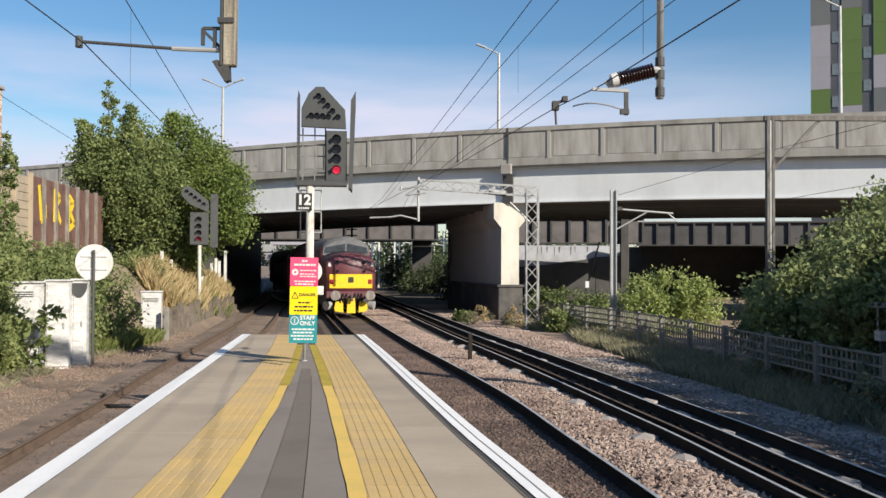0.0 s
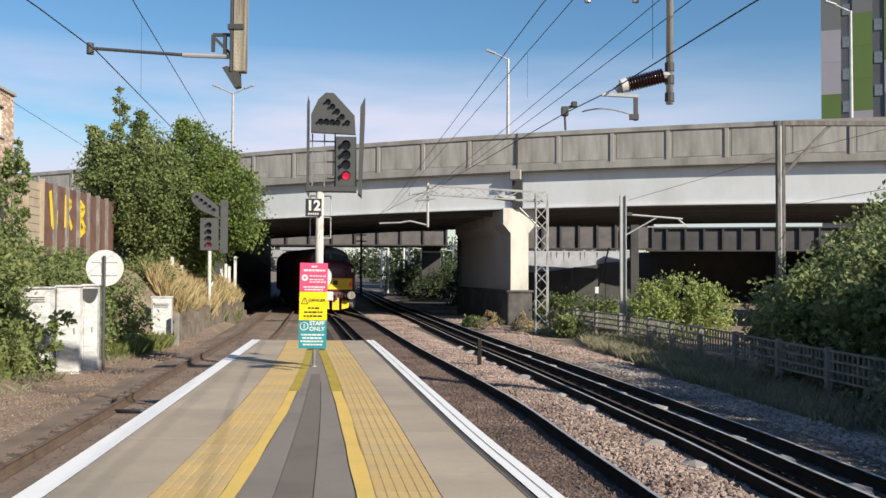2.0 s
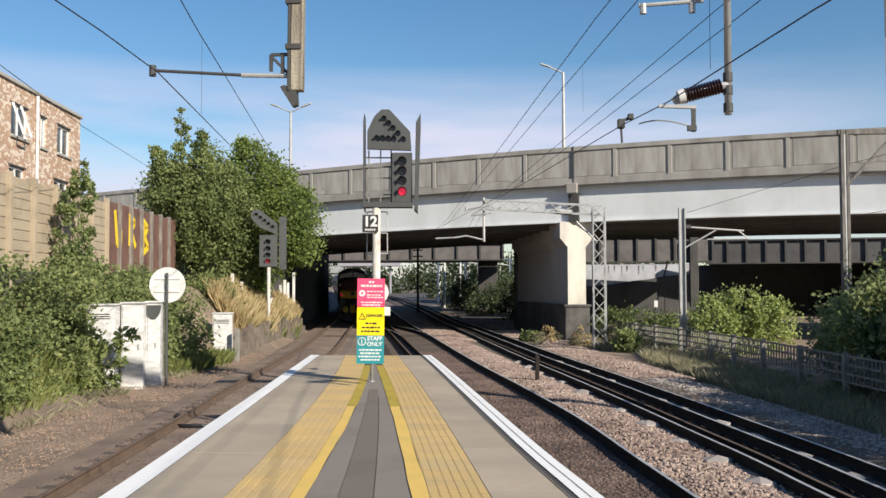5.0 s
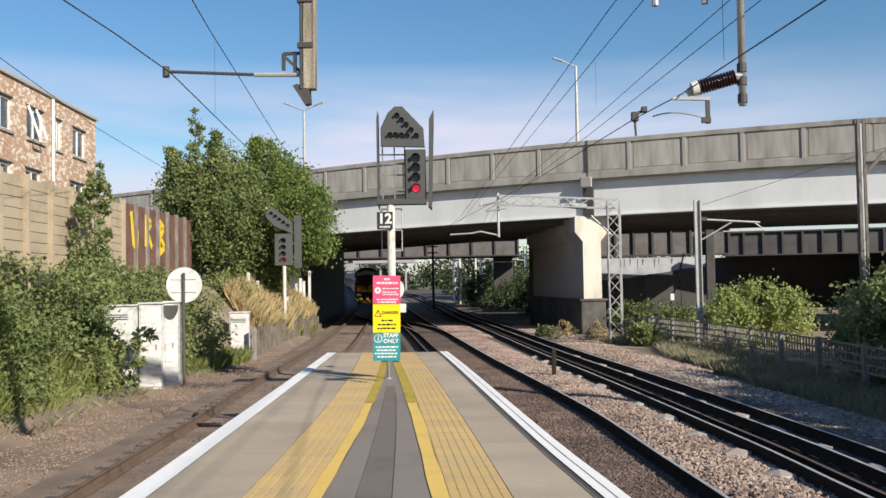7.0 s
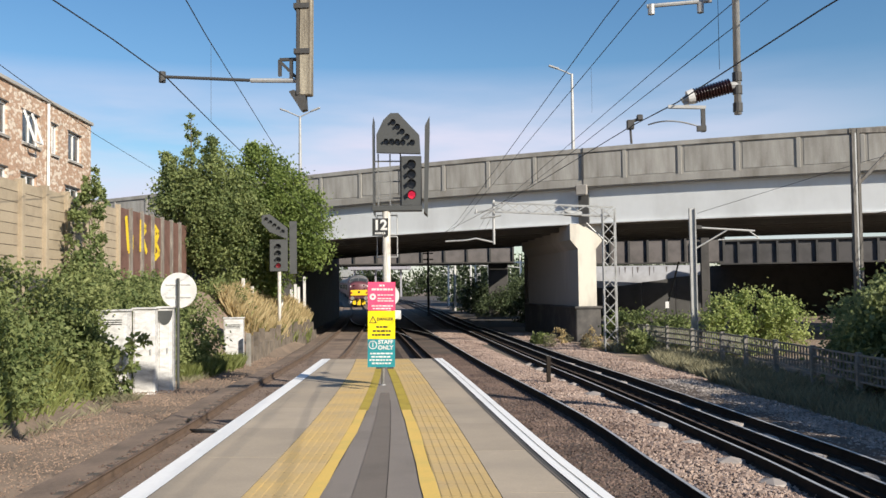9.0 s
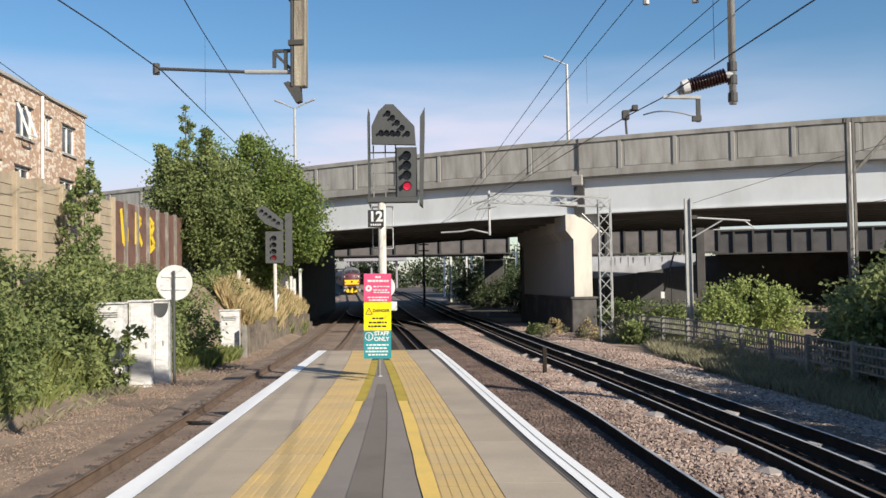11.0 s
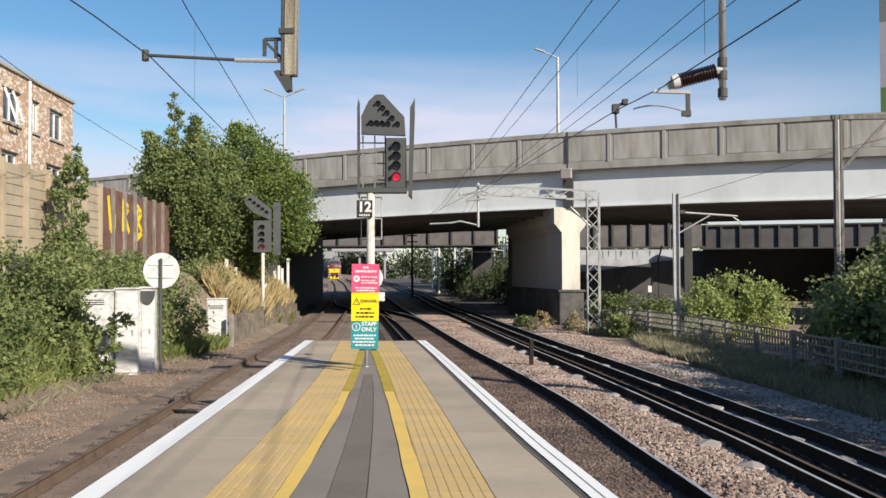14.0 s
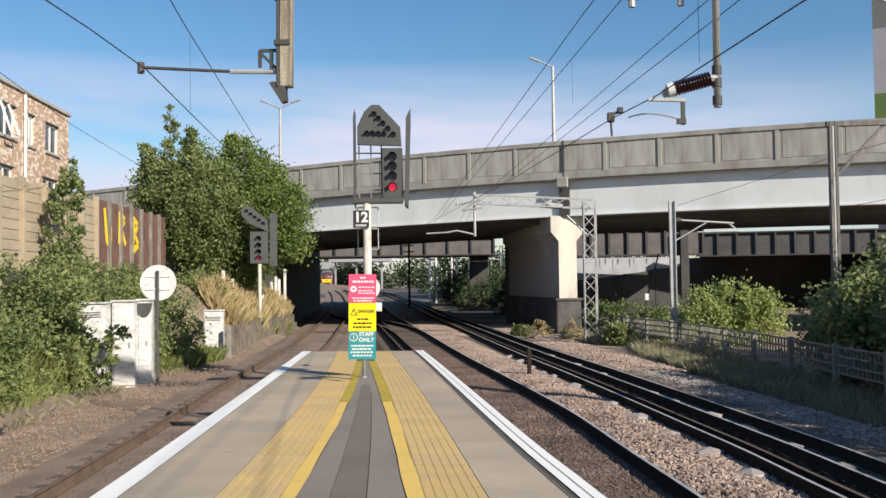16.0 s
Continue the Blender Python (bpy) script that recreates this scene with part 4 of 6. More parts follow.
box(bm, 0.5, 0.86, 0.0, 0.7, 2.5, 5.1)
part("side_screen", bm, M["grey_paint"], signal_two)


def cabinet(x, y, w, d, z0, z1, yaw, label, vents=True):
    t = thing("lineside_cabinet", label, "cabinet", Matrix.Translation((x, y, 0)) @ pose(0, 0, 0, 0, 0, yaw), "white lineside cabinets")
    bm = bmesh.new()
    box(bm, -w / 2, w / 2, 0, d, z0, z1 - 0.05, 0.015)
    part("body", bm, M["white_dirty"], t)
    bm = bmesh.new()
    box(bm, -w / 2 - 0.04, w / 2 + 0.04, -0.05, d + 0.04, z1 - 0.05, z1, 0.012)
    part("lid", bm, M["white_dirty"], t)
    bm = bmesh.new()
    box(bm, -w / 2 + 0.05, w / 2 - 0.05, -0.03, 0, z0 + 0.12, z1 - 0.12, 0.01)
    door = part("door", bm, M["white_dirty"], t, "stained white door")
    bm = bmesh.new()
    box(bm, w / 2 - 0.14, w / 2 - 0.1, -0.06, -0.03, (z0 + z1) / 2 - 0.08, (z0 + z1) / 2 + 0.08, 0.006)
    part("handle", bm, M["galv"], door)
    if vents:
        for k in range(3):
            bm = bmesh.new()
            box(bm, -w / 2 + 0.12, w / 2 - 0.12, -0.042, -0.03, z1 - 0.3 - 0.06 * k, z1 - 0.275 - 0.06 * k)
            part("louvre", bm, M["grey_paint"], door)
    return t


cabinet(-11.42, 25.3, 0.78, 0.7, -1.35, 1.16, 10, "white lineside cabinet with dirty streaks among shrubs")
cab2 = cabinet(-10.79, 26.0, 0.62, 0.7, -1.35, 1.2, 10, "white lineside cabinet with grey rain streaks", False)
cab3 = cabinet(-10.37, 26.5, 0.40, 0.7, -1.35, 1.22, 12, "narrow white lineside cabinet with a dark hood", False)
bm = bmesh.new()
prism(bm, [(-0.23 + 0.23 * (1 - math.cos(a)), 1.1 - 0.42 * math.sin(a)) for a in [math.pi * i / 10 for i in range(11)]], -0.05, -0.035)
part("dark_hood", bm, M["grey_paint"], cab3)
cabinet(-11.3, 36, 0.75, 0.6, -1.35, 0.62, 12, "small white relay box beside the bank")
for x, y, z in ((-10.6, 35.6, 0.0),):
    bm = bmesh.new()
    box(bm, x - 0.08, x + 0.08, y, y + 0.2, -1.35, z, 0.01)
    tagged(part("marker_stump", bm, M["fence_grey"]), "short grey marker stump by the relay box", "marker post")

disc = thing("round_sign", "round white sign seen from behind on a dark post", "sign", Matrix.Translation((-10.14, 27, 0)) @ pose(0, 0, 0, 0, 0, 8))
bm = bmesh.new()
rod(bm, (0, 0, 1.69), (0, 0.02, 1.69), 0.53, seg=40)
part("plate", bm, M["white"], disc)
bm = bmesh.new()
rod(bm, (0, -0.06, -1.35), (0, -0.06, 2.05), 0.042, seg=10)
part("post", bm, M["grey_paint"], disc)
for z in (1.5, 1.88):
    bm = bmesh.new()
    box(bm, -0.36, 0.36, -0.03, 0, z - 0.025, z + 0.025)
    part("bracket", bm, M["white"], disc)

# low timber retaining edge and white posts on the bank
WALL_LINE = curve_points([(-10.9, 37), (-11.35, 42), (-11.75, 48), (-12.15, 54.5)], 1.4)
kerb = thing("retaining_edge", "low dark sleeper retaining edge along the bank", "retaining wall")
for i, (a, b) in enumerate(zip(WALL_LINE, WALL_LINE[1:])):
    bm = bmesh.new()
    u = (b - a) * 0.03
    beam(bm, (a.x + u.x, a.y + u.y, -1.0), (b.x - u.x, b.y - u.y, -1.0 + 0.04 * (i % 2)), 0.16, 0.72 + 0.14 * ((i * 7) % 3))
    part("board", bm, M["old_board"], kerb)
    bm = bmesh.new()
    box(bm, a.x - 0.09, a.x + 0.12, a.y - 0.14, a.y + 0.06, -1.4, -0.15 + 0.1 * (i % 3))
    part("stake", bm, M["old_board"], kerb)
for x, y, z in ((-13.62, 45.0, 2.3), (-13.4, 45.8, 1.9), (-12.6, 48.5, 1.2), (-13.45, 54, 1.75), (-13.25, 54.2, 2.05), (-13.1, 54.4, 1.9), (-12.8, 54.6, 2.5)):
    bm = bmesh.new()
    box(bm, x - 0.07, x + 0.07, y - 0.07, y + 0.07, -1.0, z, 0.01)
    tagged(part("marker_post", bm, M["white"]), "white painted post on the grassy bank", "marker post", "white bank posts")
bm = bmesh.new()
box(bm, 0.72, 0.84, 26.5, 26.62, -1.3, -0.30, 0.015)
tagged(part("track_post", bm, M["rail_side"]), "short rusty post between the tracks", "post")
bm = bmesh.new()
box(bm, -2.62, -2.15, 25.3, 25.7, -1.2, -0.72, 0.03)
tagged(part("trackside_box", bm, M["concrete"]), "pale trackside box beyond the platform end", "box")

side_box = thing("lineside_box", "small white equipment box on a stake by the fence", "equipment box", (9.62, 20.2, 0))
bm = bmesh.new()
box(bm, -0.05, 0.05, 0.1, 0.2, -1.35, 0.1)
part("stake", bm, M["grey_paint"], side_box)
bm = bmesh.new()
box(bm, -0.12, 0.5, 0, 0.3, 0.02, 0.24, 0.01)
part("box", bm, M["white_dirty"], side_box)
bm = bmesh.new()
box(bm, -0.22, 0.55, -0.05, 0.35, 0.74, 0.86, 0.01)
part("hood", bm, M["galv"], side_box)
for x in (-0.1, 0.45):
    bm = bmesh.new()
    rod(bm, (x, 0.15, 0.2), (x, 0.15, 0.76), 0.025)
    part("leg", bm, M["galv"], side_box)

# ---- wall, mural and brick block on the west bank ----
def wall_x(y): return -14.2 - 0.115 * (y - 24.6)


fence_wall = thing("wall_west", "buff concrete panel wall on the bank", "wall", kind="structure")
rnd = random.Random(3)
y = 8.0
bay = 1.75
while y < 34.0:
    xa, xb = wall_x(y), wall_x(y + bay)
    for k in range(9):
        bm = bmesh.new()
        beam(bm, (xa, y + 0.06, 2.25 + 0.307 * k), (xb, y + bay - 0.06, 2.25 + 0.307 * k), 0.08, 0.288)
        part("panel", bm, M["panel_wall"], fence_wall)
    bm = bmesh.new()
    box(bm, xa - 0.1, xa + 0.16, y - 0.09, y + 0.09, 0.9, 4.95, 0.01)
    part("post", bm, M["panel_wall"], fence_wall)
    bm = bmesh.new()
    beam(bm, (xa - 0.02, y + 0.05, 3.5), (xb - 0.02, y + bay - 0.05, 3.5), 0.03, 2.7)
    part("backing", bm, M["brick_dark"], fence_wall)
    bm = bmesh.new()
    beam(bm, (xa, y, 1.55), (xb, y + bay, 1.55), 0.3, 1.1)
    part("plinth", bm, M["brick_dark"], fence_wall, "dark plinth")
    y += bay
mural = thing("mural_panel", "rusty steel panel with yellow painted shapes", "painted panel", kind="structure")
ym = y
while y < 44:
    xa, xb = wall_x(y), wall_x(y + 1.55)
    bm = bmesh.new()
    beam(bm, (xa, y + 0.05, 3.2), (xb, y + 1.5, 3.2), 0.06, 3.5)
    part("sheet", bm, M["rust_panel"], mural)
    bm = bmesh.new()
    box(bm, xa - 0.02, xa + 0.14, y - 0.07, y + 0.07, 0.9, 5.02)
    part("post", bm, M["panel_wall"] if y == ym else M["old_steel"], mural)
    y += 1.55
# painted marks: strokes in the sheet's own plane (run along the wall, height)
SHIFT = 0.7
MARKS = (((0.3, 4.7, 0.55, 3.0), (0.55, 3.0, 1.0, 3.1), (0.9, 3.1, 0.9, 3.8)),
         ((1.95, 4.7, 1.9, 3.0), (1.95, 4.65, 2.5, 4.3), (2.5, 4.3, 2.0, 3.8), (2.1, 3.8, 2.6, 3.0)),
         ((3.6, 4.5, 4.1, 4.2), (3.6, 4.5, 3.55, 2.75), (4.1, 4.2, 3.7, 3.65), (3.7, 3.65, 4.2, 3.1), (4.2, 3.1, 3.6, 2.75)))
for strokes in MARKS:
    bm = bmesh.new()
    for r0, za, r1, zb in strokes:
        r0, r1, za, zb = r0 * 1.22, r1 * 1.22, 4.66 - (4.7 - za) * 0.78, 4.66 - (4.7 - zb) * 0.78
        beam(bm, (wall_x(ym + SHIFT + r0) + 0.045, ym + SHIFT + r0, za), (wall_x(ym + SHIFT + r1) + 0.045, ym + SHIFT + r1, zb), 0.02, 0.26)
    part("painted_mark", bm, M["mural_yellow"], mural)

block = thing("brick_block", "buff brick block with white framed windows", "building", Matrix.Translation((-19.55, 41.0, 0)) @ pose(0, 0, 0, 0, 0, -82.9))
# local x runs back towards the platform, local y away from the line is negative
WINS = ((1.31, 2.89, 7.38, 8.6), (4.12, 4.79, 7.35, 8.6), (6.07, 7.68, 7.38, 8.6), (1.5, 3.2, 5.0, 6.22), (6.3, 7.8, 5.0, 6.22), (9.0, 10.6, 7.38, 8.6), (9.0, 10.6, 5.0, 6.22), (12.5, 14.1, 7.38, 8.6), (12.5, 14.1, 5.0, 6.22))
xs = sorted({0.0, 24.0, *[w[0] for w in WINS], *[w[1] for w in WINS]})
zs = sorted({-1.0, 9.35, *[w[2] for w in WINS], *[w[3] for w in WINS]})
bm = bmesh.new()
for xa, xb in zip(xs, xs[1:]):
    for za, zb in zip(zs, zs[1:]):
        if not any(w[0] <= xa and xb <= w[1] and w[2] <= za and zb <= w[3] for w in WINS):
            box(bm, xa, xb, -0.3, 0, za, zb)
bmesh.ops.remove_doubles(bm, verts=bm.verts, dist=0.001)
part("front_wall", bm, M["brick"], block, "buff rough brick wall")
bm = bmesh.new()
box(bm, 0.0, 24, -9, -0.302, -1, 9.3)
part("rear_walls", bm, M["brick"], block)
bm = bmesh.new()
box(bm, -0.08, 24, -9, 0.1, 9.35, 9.5, 0.02)
part("roof_edge", bm, M["concrete"], block, "thin pale roof edge")
for x0, x1, z0, z1 in WINS:
    bm = bmesh.new()
    for a, b, c, d in ((x0, x1, z0, z0 + 0.08), (x0, x1, z1 - 0.08, z1), (x0, x0 + 0.08, z0, z1), (x1 - 0.08, x1, z0, z1), ((x0 + x1) / 2 - 0.04, (x0 + x1) / 2 + 0.04, z0, z1)):
        box(bm, a, b, -0.16, -0.08, c, d)
    w = part("window", bm, M["frame_white"], block, "white window frame")
    bm = bmesh.new()
    box(bm, x0, x1, -0.14, -0.13, z0, z1)
    part("pane", bm, M["glass"], w)
    bm = bmesh.new()
    box(bm, x0 - 0.08, x1 + 0.08, -0.1, 0.08, z0 - 0.09, z0)
    part("sill", bm, M["concrete"], w)
    bm = bmesh.new()
    box(bm, x0 - 0.1, x1 + 0.1, -0.05, 0.004, z1, z1 + 0.07)
    part("lintel", bm, M["dark_iron"], w)
for x in (5.3,):
    bm = bmesh.new()
    rod(bm, (x, 0.08, -1), (x, 0.08, 9.3), 0.06, seg=8)
    part("downpipe", bm, M["frame_white"], block, "white downpipe")
sash = bmesh.new()
for a, b in (((6.9, 8.6), (6.9, 7.4)), ((7.65, 8.6), (7.65, 7.4)), ((6.9, 7.4), (7.65, 7.4))):
    beam(sash, (a[0], 0.05 + (8.6 - a[1]) * 0.35, a[1]), (b[0], 0.05 + (8.6 - b[1]) * 0.35, b[1]), 0.07, 0.07)
part("open_sash", sash, M["frame_white"], block, "window sash tilted open")

# ---- overhead line equipment ----
# beam above, from which both droppers hang
portal = thing("overhead_portal", "steel portal beam carrying the overhead line", "overhead line")
bm = bmesh.new()
box(bm, -9.6, 13.0, 10.75, 11.05, 10.6, 10.95)
part("beam", bm, M["galv"], portal)
for x in (-9.6, 13.0):
    bm = bmesh.new()
    box(bm, x - 0.15, x + 0.15, 10.75, 11.05, -1.35, 10.6)
    part("mast", bm, M["galv"], portal)

drop_l = thing("drop_tube", "weathered dropper post with registration arm", "overhead line", (-2.58, 10.9, 0))
bm = bmesh.new()
box(bm, -0.05, 0.1, -0.07, 0.07, 3.95, 10.6, 0.012, pose(0, 0, 0, 0, 0.5, 0))
part("post", bm, M["streaked_post"], drop_l, "rust-streaked channel post")
# the post's shaded left edge, added as a dark strip
bm = bmesh.new()
box(bm, -0.085, -0.052, -0.075, 0.05, 3.95, 10.6, 0.006, pose(0, 0, 0, 0, 0.5, 0))
part("channel_flange", bm, M["dark_iron"], drop_l, "dark strip standing in for the post's shaded left edge")
bm = bmesh.new()
prism(bm, [(-0.14, 4.0), (-0.08, 4.02), (0.06, 3.95), (0.07, 3.78), (0.01, 3.76), (-0.05, 3.86)], -0.06, 0.06)
part("foot", bm, M["dark_iron"], drop_l)
bm = bmesh.new()
rod(bm, (-0.06, 0, 4.14), (-0.62, 0, 4.16), 0.028)
part("arm_socket", bm, M["galv"], drop_l)
bm = bmesh.new()
rod(bm, (-0.6, 0, 4.16), (-1.72, 0, 4.24), 0.02)
part("arm", bm, M["dark_iron"], drop_l, "dark registration arm")
bm = bmesh.new()
rod(bm, (-1.72, 0, 4.17), (-1.72, 0, 4.3), 0.045)
part("clamp", bm, M["dark_iron"], drop_l)
bm = bmesh.new()
for a, b in (((-0.06, 4.4), (-0.26, 4.4)), ((-0.26, 4.4), (-0.26, 4.2)), ((-0.06, 4.18), (-0.26, 4.38)), ((-0.12, 4.4), (-0.12, 4.15))):
    beam(bm, (a[0], 0, a[1]), (b[0], 0, b[1]), 0.04, 0.035)
part("bracket", bm, M["dark_iron"], drop_l)
for z in (4.45, 5.0):
    bm = bmesh.new()
    box(bm, -0.07, 0.12, -0.09, 0.09, z, z + 0.06)
    part("strap", bm, M["dark_iron"], drop_l)

drop_r = thing("drop_tube", "grey dropper tube with brown insulator and clamp", "overhead line", (2.5, 10.7, 0))
bm = bmesh.new()
rod(bm, (0, 0, 3.55), (0.04, 0, 10.6), 0.042, seg=12)
part("tube", bm, M["galv"], drop_r, "", True)
for z in (3.58, 3.78, 3.93):
    bm = bmesh.new()
    rod(bm, (0, 0, z), (0, 0, z + 0.1), 0.055, seg=12)
    part("collar", bm, M["dark_iron"], drop_r)
bm = bmesh.new()
p0, p1 = Vector((-0.08, 0, 3.88)), Vector((-0.50, 0, 3.77))
d = (p1 - p0) / 13
ax = d.normalized()
up = Vector((0, 1, 0)).cross(ax)
loops = []
for i in range(13):
    for u, r in ((0.0, 0.05), (0.1, 0.088), (0.35, 0.086), (0.75, 0.055)):
        c = p0 + d * (i + u)
        loops.append([bm.verts.new(c + (up * math.cos(q * math.pi / 8) + Vector((0, 1, 0)) * math.sin(q * math.pi / 8)) * r) for q in range(16)])
for a, b in zip(loops, loops[1:]):
    for q in range(16):
        bm.faces.new((a[q], a[(q + 1) % 16], b[(q + 1) % 16], b[q]))
bm.faces.new(loops[0])
bm.faces.new(loops[-1])
bmesh.ops.recalc_face_normals(bm, faces=bm.faces)
part("insulator", bm, M["porcelain"], drop_r, "ribbed brown porcelain insulator", True)
bm = bmesh.new()
rod(bm, (-0.08, 0, 3.88), (0, 0, 3.88), 0.05)
part("cap", bm, M["galv"], drop_r)
bm = bmesh.new()
rod(bm, (-0.49, 0, 3.773), (-0.56, 0, 3.755), 0.09, 0.08, 16)
part("end_ring", bm, M["white"], drop_r)
bm = bmesh.new()
rod(bm, (-0.54, 0, 3.76), (-0.62, 0, 3.72), 0.05, 0.03)
beam(bm, (-0.78, 0, 3.66), (-0.36, 0, 3.64), 0.05, 0.035)
beam(bm, (-0.62, 0, 3.76), (-0.55, 0, 3.64), 0.04, 0.04)
part("clamp", bm, M["galv"], drop_r)
bm = bmesh.new()
beam(bm, (-0.39, 0, 3.64), (-0.39, 0, 3.36), 0.045, 0.045)
beam(bm, (-0.46, 0, 3.40), (-0.36, 0, 3.40), 0.06, 0.06)
part("stem", bm, M["dark_iron"], drop_r)
bm = bmesh.new()
pts = [Vector((-0.42 - 0.56 * u, 0.2 * u, 3.42 + 0.10 * math.sin(u * 2.3) )) for u in [i / 8 for i in range(9)]]
tube(bm, pts, 0.009)
part("jumper", bm, M["galv"], drop_r, "pale jumper cable")
reg = thing("section_bar", "short grey registration bar on two wires", "overhead line", (1.55, 11.0, 0))
bm = bmesh.new()
rod(bm, (0.0, 0, 4.92), (0.75, 0, 4.96), 0.025)
part("bar", bm, M["galv"], reg)
for x in (0.05, 0.62):
    bm = bmesh.new()
    rod(bm, (x, 0, 4.82), (x, 0, 4.94), 0.04)
    part("clip", bm, M["galv"], reg)

# wires: runs of straight spans from behind the camera to the bridge
WIRES = (
    (((-3.94, -12.0, 4.51), (-4.21, 9.3, 4.27), (-4.23, 10.9, 4.21), (-5.85, 19.0, 4.62), (-9.6, 50, 4.3), (-10.5, 58, 4.2)), 0.009),
    (((0.07, -12.0, 5.36), (-4.79, 13.9, 5.6), (-8.56, 34.0, 6.22), (-12.2, 56, 4.6)), 0.009),
    (((-2.99, -12.0, 5.82), (-12.3, 26.0, 6.28), (-15.73, 40.0, 6.85), (-20, 60, 7.5)), 0.01),
    (((5.1, -12.0, 5.82), (1.33, 14.0, 5.65), (-3.05, 46.0, 4.97), (-5.6, 58, 4.4)), 0.008),
    (((5.54, -12.0, 6.18), (1.86, 15.0, 5.94), (-2.8, 46.0, 5.03), (-5.0, 58, 4.5)), 0.008),
    (((6.85, -12.0, 5.78), (3.03, 14.0, 5.66), (-1.67, 46.0, 5.17), (-3.0, 58, 4.4)), 0.008),
    (((6.0, -12.0, 5.02), (3.0, 12.0, 5.08), (-1.25, 46.0, 5.37), (-2.6, 58, 4.4)), 0.008),
    (((6.3, -12.0, 4.0), (2.44, 7.6, 3.81), (1.83, 10.7, 3.71), (1.59, 13.0, 3.85), (0.22, 24.0, 4.17), (-4.2, 46, 4.2), (-6.5, 58, 4.1)), 0.009),
    (((7.76, 41.0, 4.81), (11.78, 33.0, 5.82), (14.33, 30.0, 6.36)), 0.01),
    (((12.27, 33.0, 4.07), (14.32, 30.0, 4.4)), 0.01),
)
for pts, r in WIRES:
    bm = bmesh.new()
    for a, b in zip(pts, pts[1:]):
        rod(bm, a, b, r * 0.88, seg=6)
    tagged(part("overhead_wire", bm, M["wire"]), "thin dark overhead line wire", "wire", "overhead wires")
clamp = thing("wire_clamp", "dark clamp with a short stem on the contact wire", "overhead line", (1.59, 13.0, 0))
bm = bmesh.new()
box(bm, -0.07, 0.03, -0.05, 0.05, 3.8, 3.93, 0.01)
box(bm, 0.07, 0.15, -0.05, 0.05, 3.92, 4.0, 0.01)
beam(bm, (-0.02, 0, 3.9), (0.12, 0, 3.95), 0.04, 0.04)
part("jaw", bm, M["dark_iron"], clamp)
bm = bmesh.new()
rod(bm, (-0.02, 0, 3.8), (-0.01, 0, 3.6), 0.016, seg=8)
part("stem", bm, M["dark_iron"], clamp)
for x, y, z0, z1 in ((2.35, 10.9, 4.12, 5.16), (-5.08, 15.0, 4.48, 5.76), (1.77, 22.0, 5.74, 6.83)):
    bm = bmesh.new()
    rod(bm, (x, y, z0), (x, y, z1), 0.0032, seg=5)
    tagged(part("dropper_wire", bm, M["wire"]), "thin vertical dropper between two wires", "wire", "dropper wires")


def lattice(bm, p, q, w, step, r=0.025):
    """A four-chord lattice between p and q."""
    p, q = Vector(p), Vector(q)
    n = max(1, round((q - p).length / step))
    d = (q - p).normalized()
    up = Vector((0, 0, 1)) if abs(d.z) < 0.5 else Vector((1, 0, 0))
    s = d.cross(up).normalized() * w / 2
    u = s.cross(d).normalized() * w / 2
    c = [s + u, s - u, -s - u, -s + u]
    for k in c:
        beam(bm, p + k, q + k, r * 1.6, r * 1.6)
    for i in range(n):
        a, b = p.lerp(q, i / n), p.lerp(q, (i + 1) / n)
        for j in range(4):
            k0, k1 = (c[j], c[(j + 1) % 4]) if i % 2 else (c[(j + 1) % 4], c[j])
            beam(bm, a + k0, b + k1, r, r)


gantry = thing("lattice_gantry", "pale steel lattice gantry over the far tracks", "gantry")
bm = bmesh.new()
lattice(bm, (-1.2, 43, 5.42), (4.3, 43, 5.1), 0.42, 0.62, 0.035)
part("truss", bm, M["galv"], gantry)
bm = bmesh.new()
lattice(bm, (4.12, 43, -1.4), (4.12, 43, 5.25), 0.55, 0.62, 0.035)
part("mast", bm, M["galv"], gantry)
bm = bmesh.new()
rod(bm, (-1.15, 43, 5.75), (-1.15, 43, 3.7), 0.06)
part("drop_post", bm, M["galv"], gantry)
for a, b, r in (((-2.05, 42.9, 5.17), (-0.9, 42.9, 5.36), 0.045), ((-1.75, 42.9, 4.9), (-0.8, 42.9, 5.02), 0.04), ((-1.75, 42.9, 4.92), (-1.15, 42.9, 5.3), 0.03), ((-1.95, 42.9, 5.12), (-1.95, 42.9, 5.32), 0.05), ((-3.4, 43, 3.86), (-2.4, 43, 3.9), 0.04), ((-2.42, 43, 3.9), (-1.95, 43, 3.98), 0.04), ((-2.0, 43, 3.98), (-1.15, 43, 3.78), 0.04), ((3.1, 43, 4.6), (4.0, 43, 3.7), 0.04), ((2.1, 43, 5.1), (2.9, 43, 5.0), 0.14)):
    bm = bmesh.new()
    rod(bm, a, b, r)
    part("arm", bm, M["galv"], gantry)

mast_r = thing("overhead_mast", "grey steel mast with an insulated cantilever arm", "mast", (7.7, 42, 0))
bm = bmesh.new()
box(bm, -0.14, -0.1, -0.12, 0.12, -1.4, 5.1)
box(bm, 0.1, 0.14, -0.12, 0.12, -1.4, 5.1)
box(bm, -0.1, 0.1, -0.015, 0.015, -1.4, 5.1)
part("mast", bm, M["galv"], mast_r)
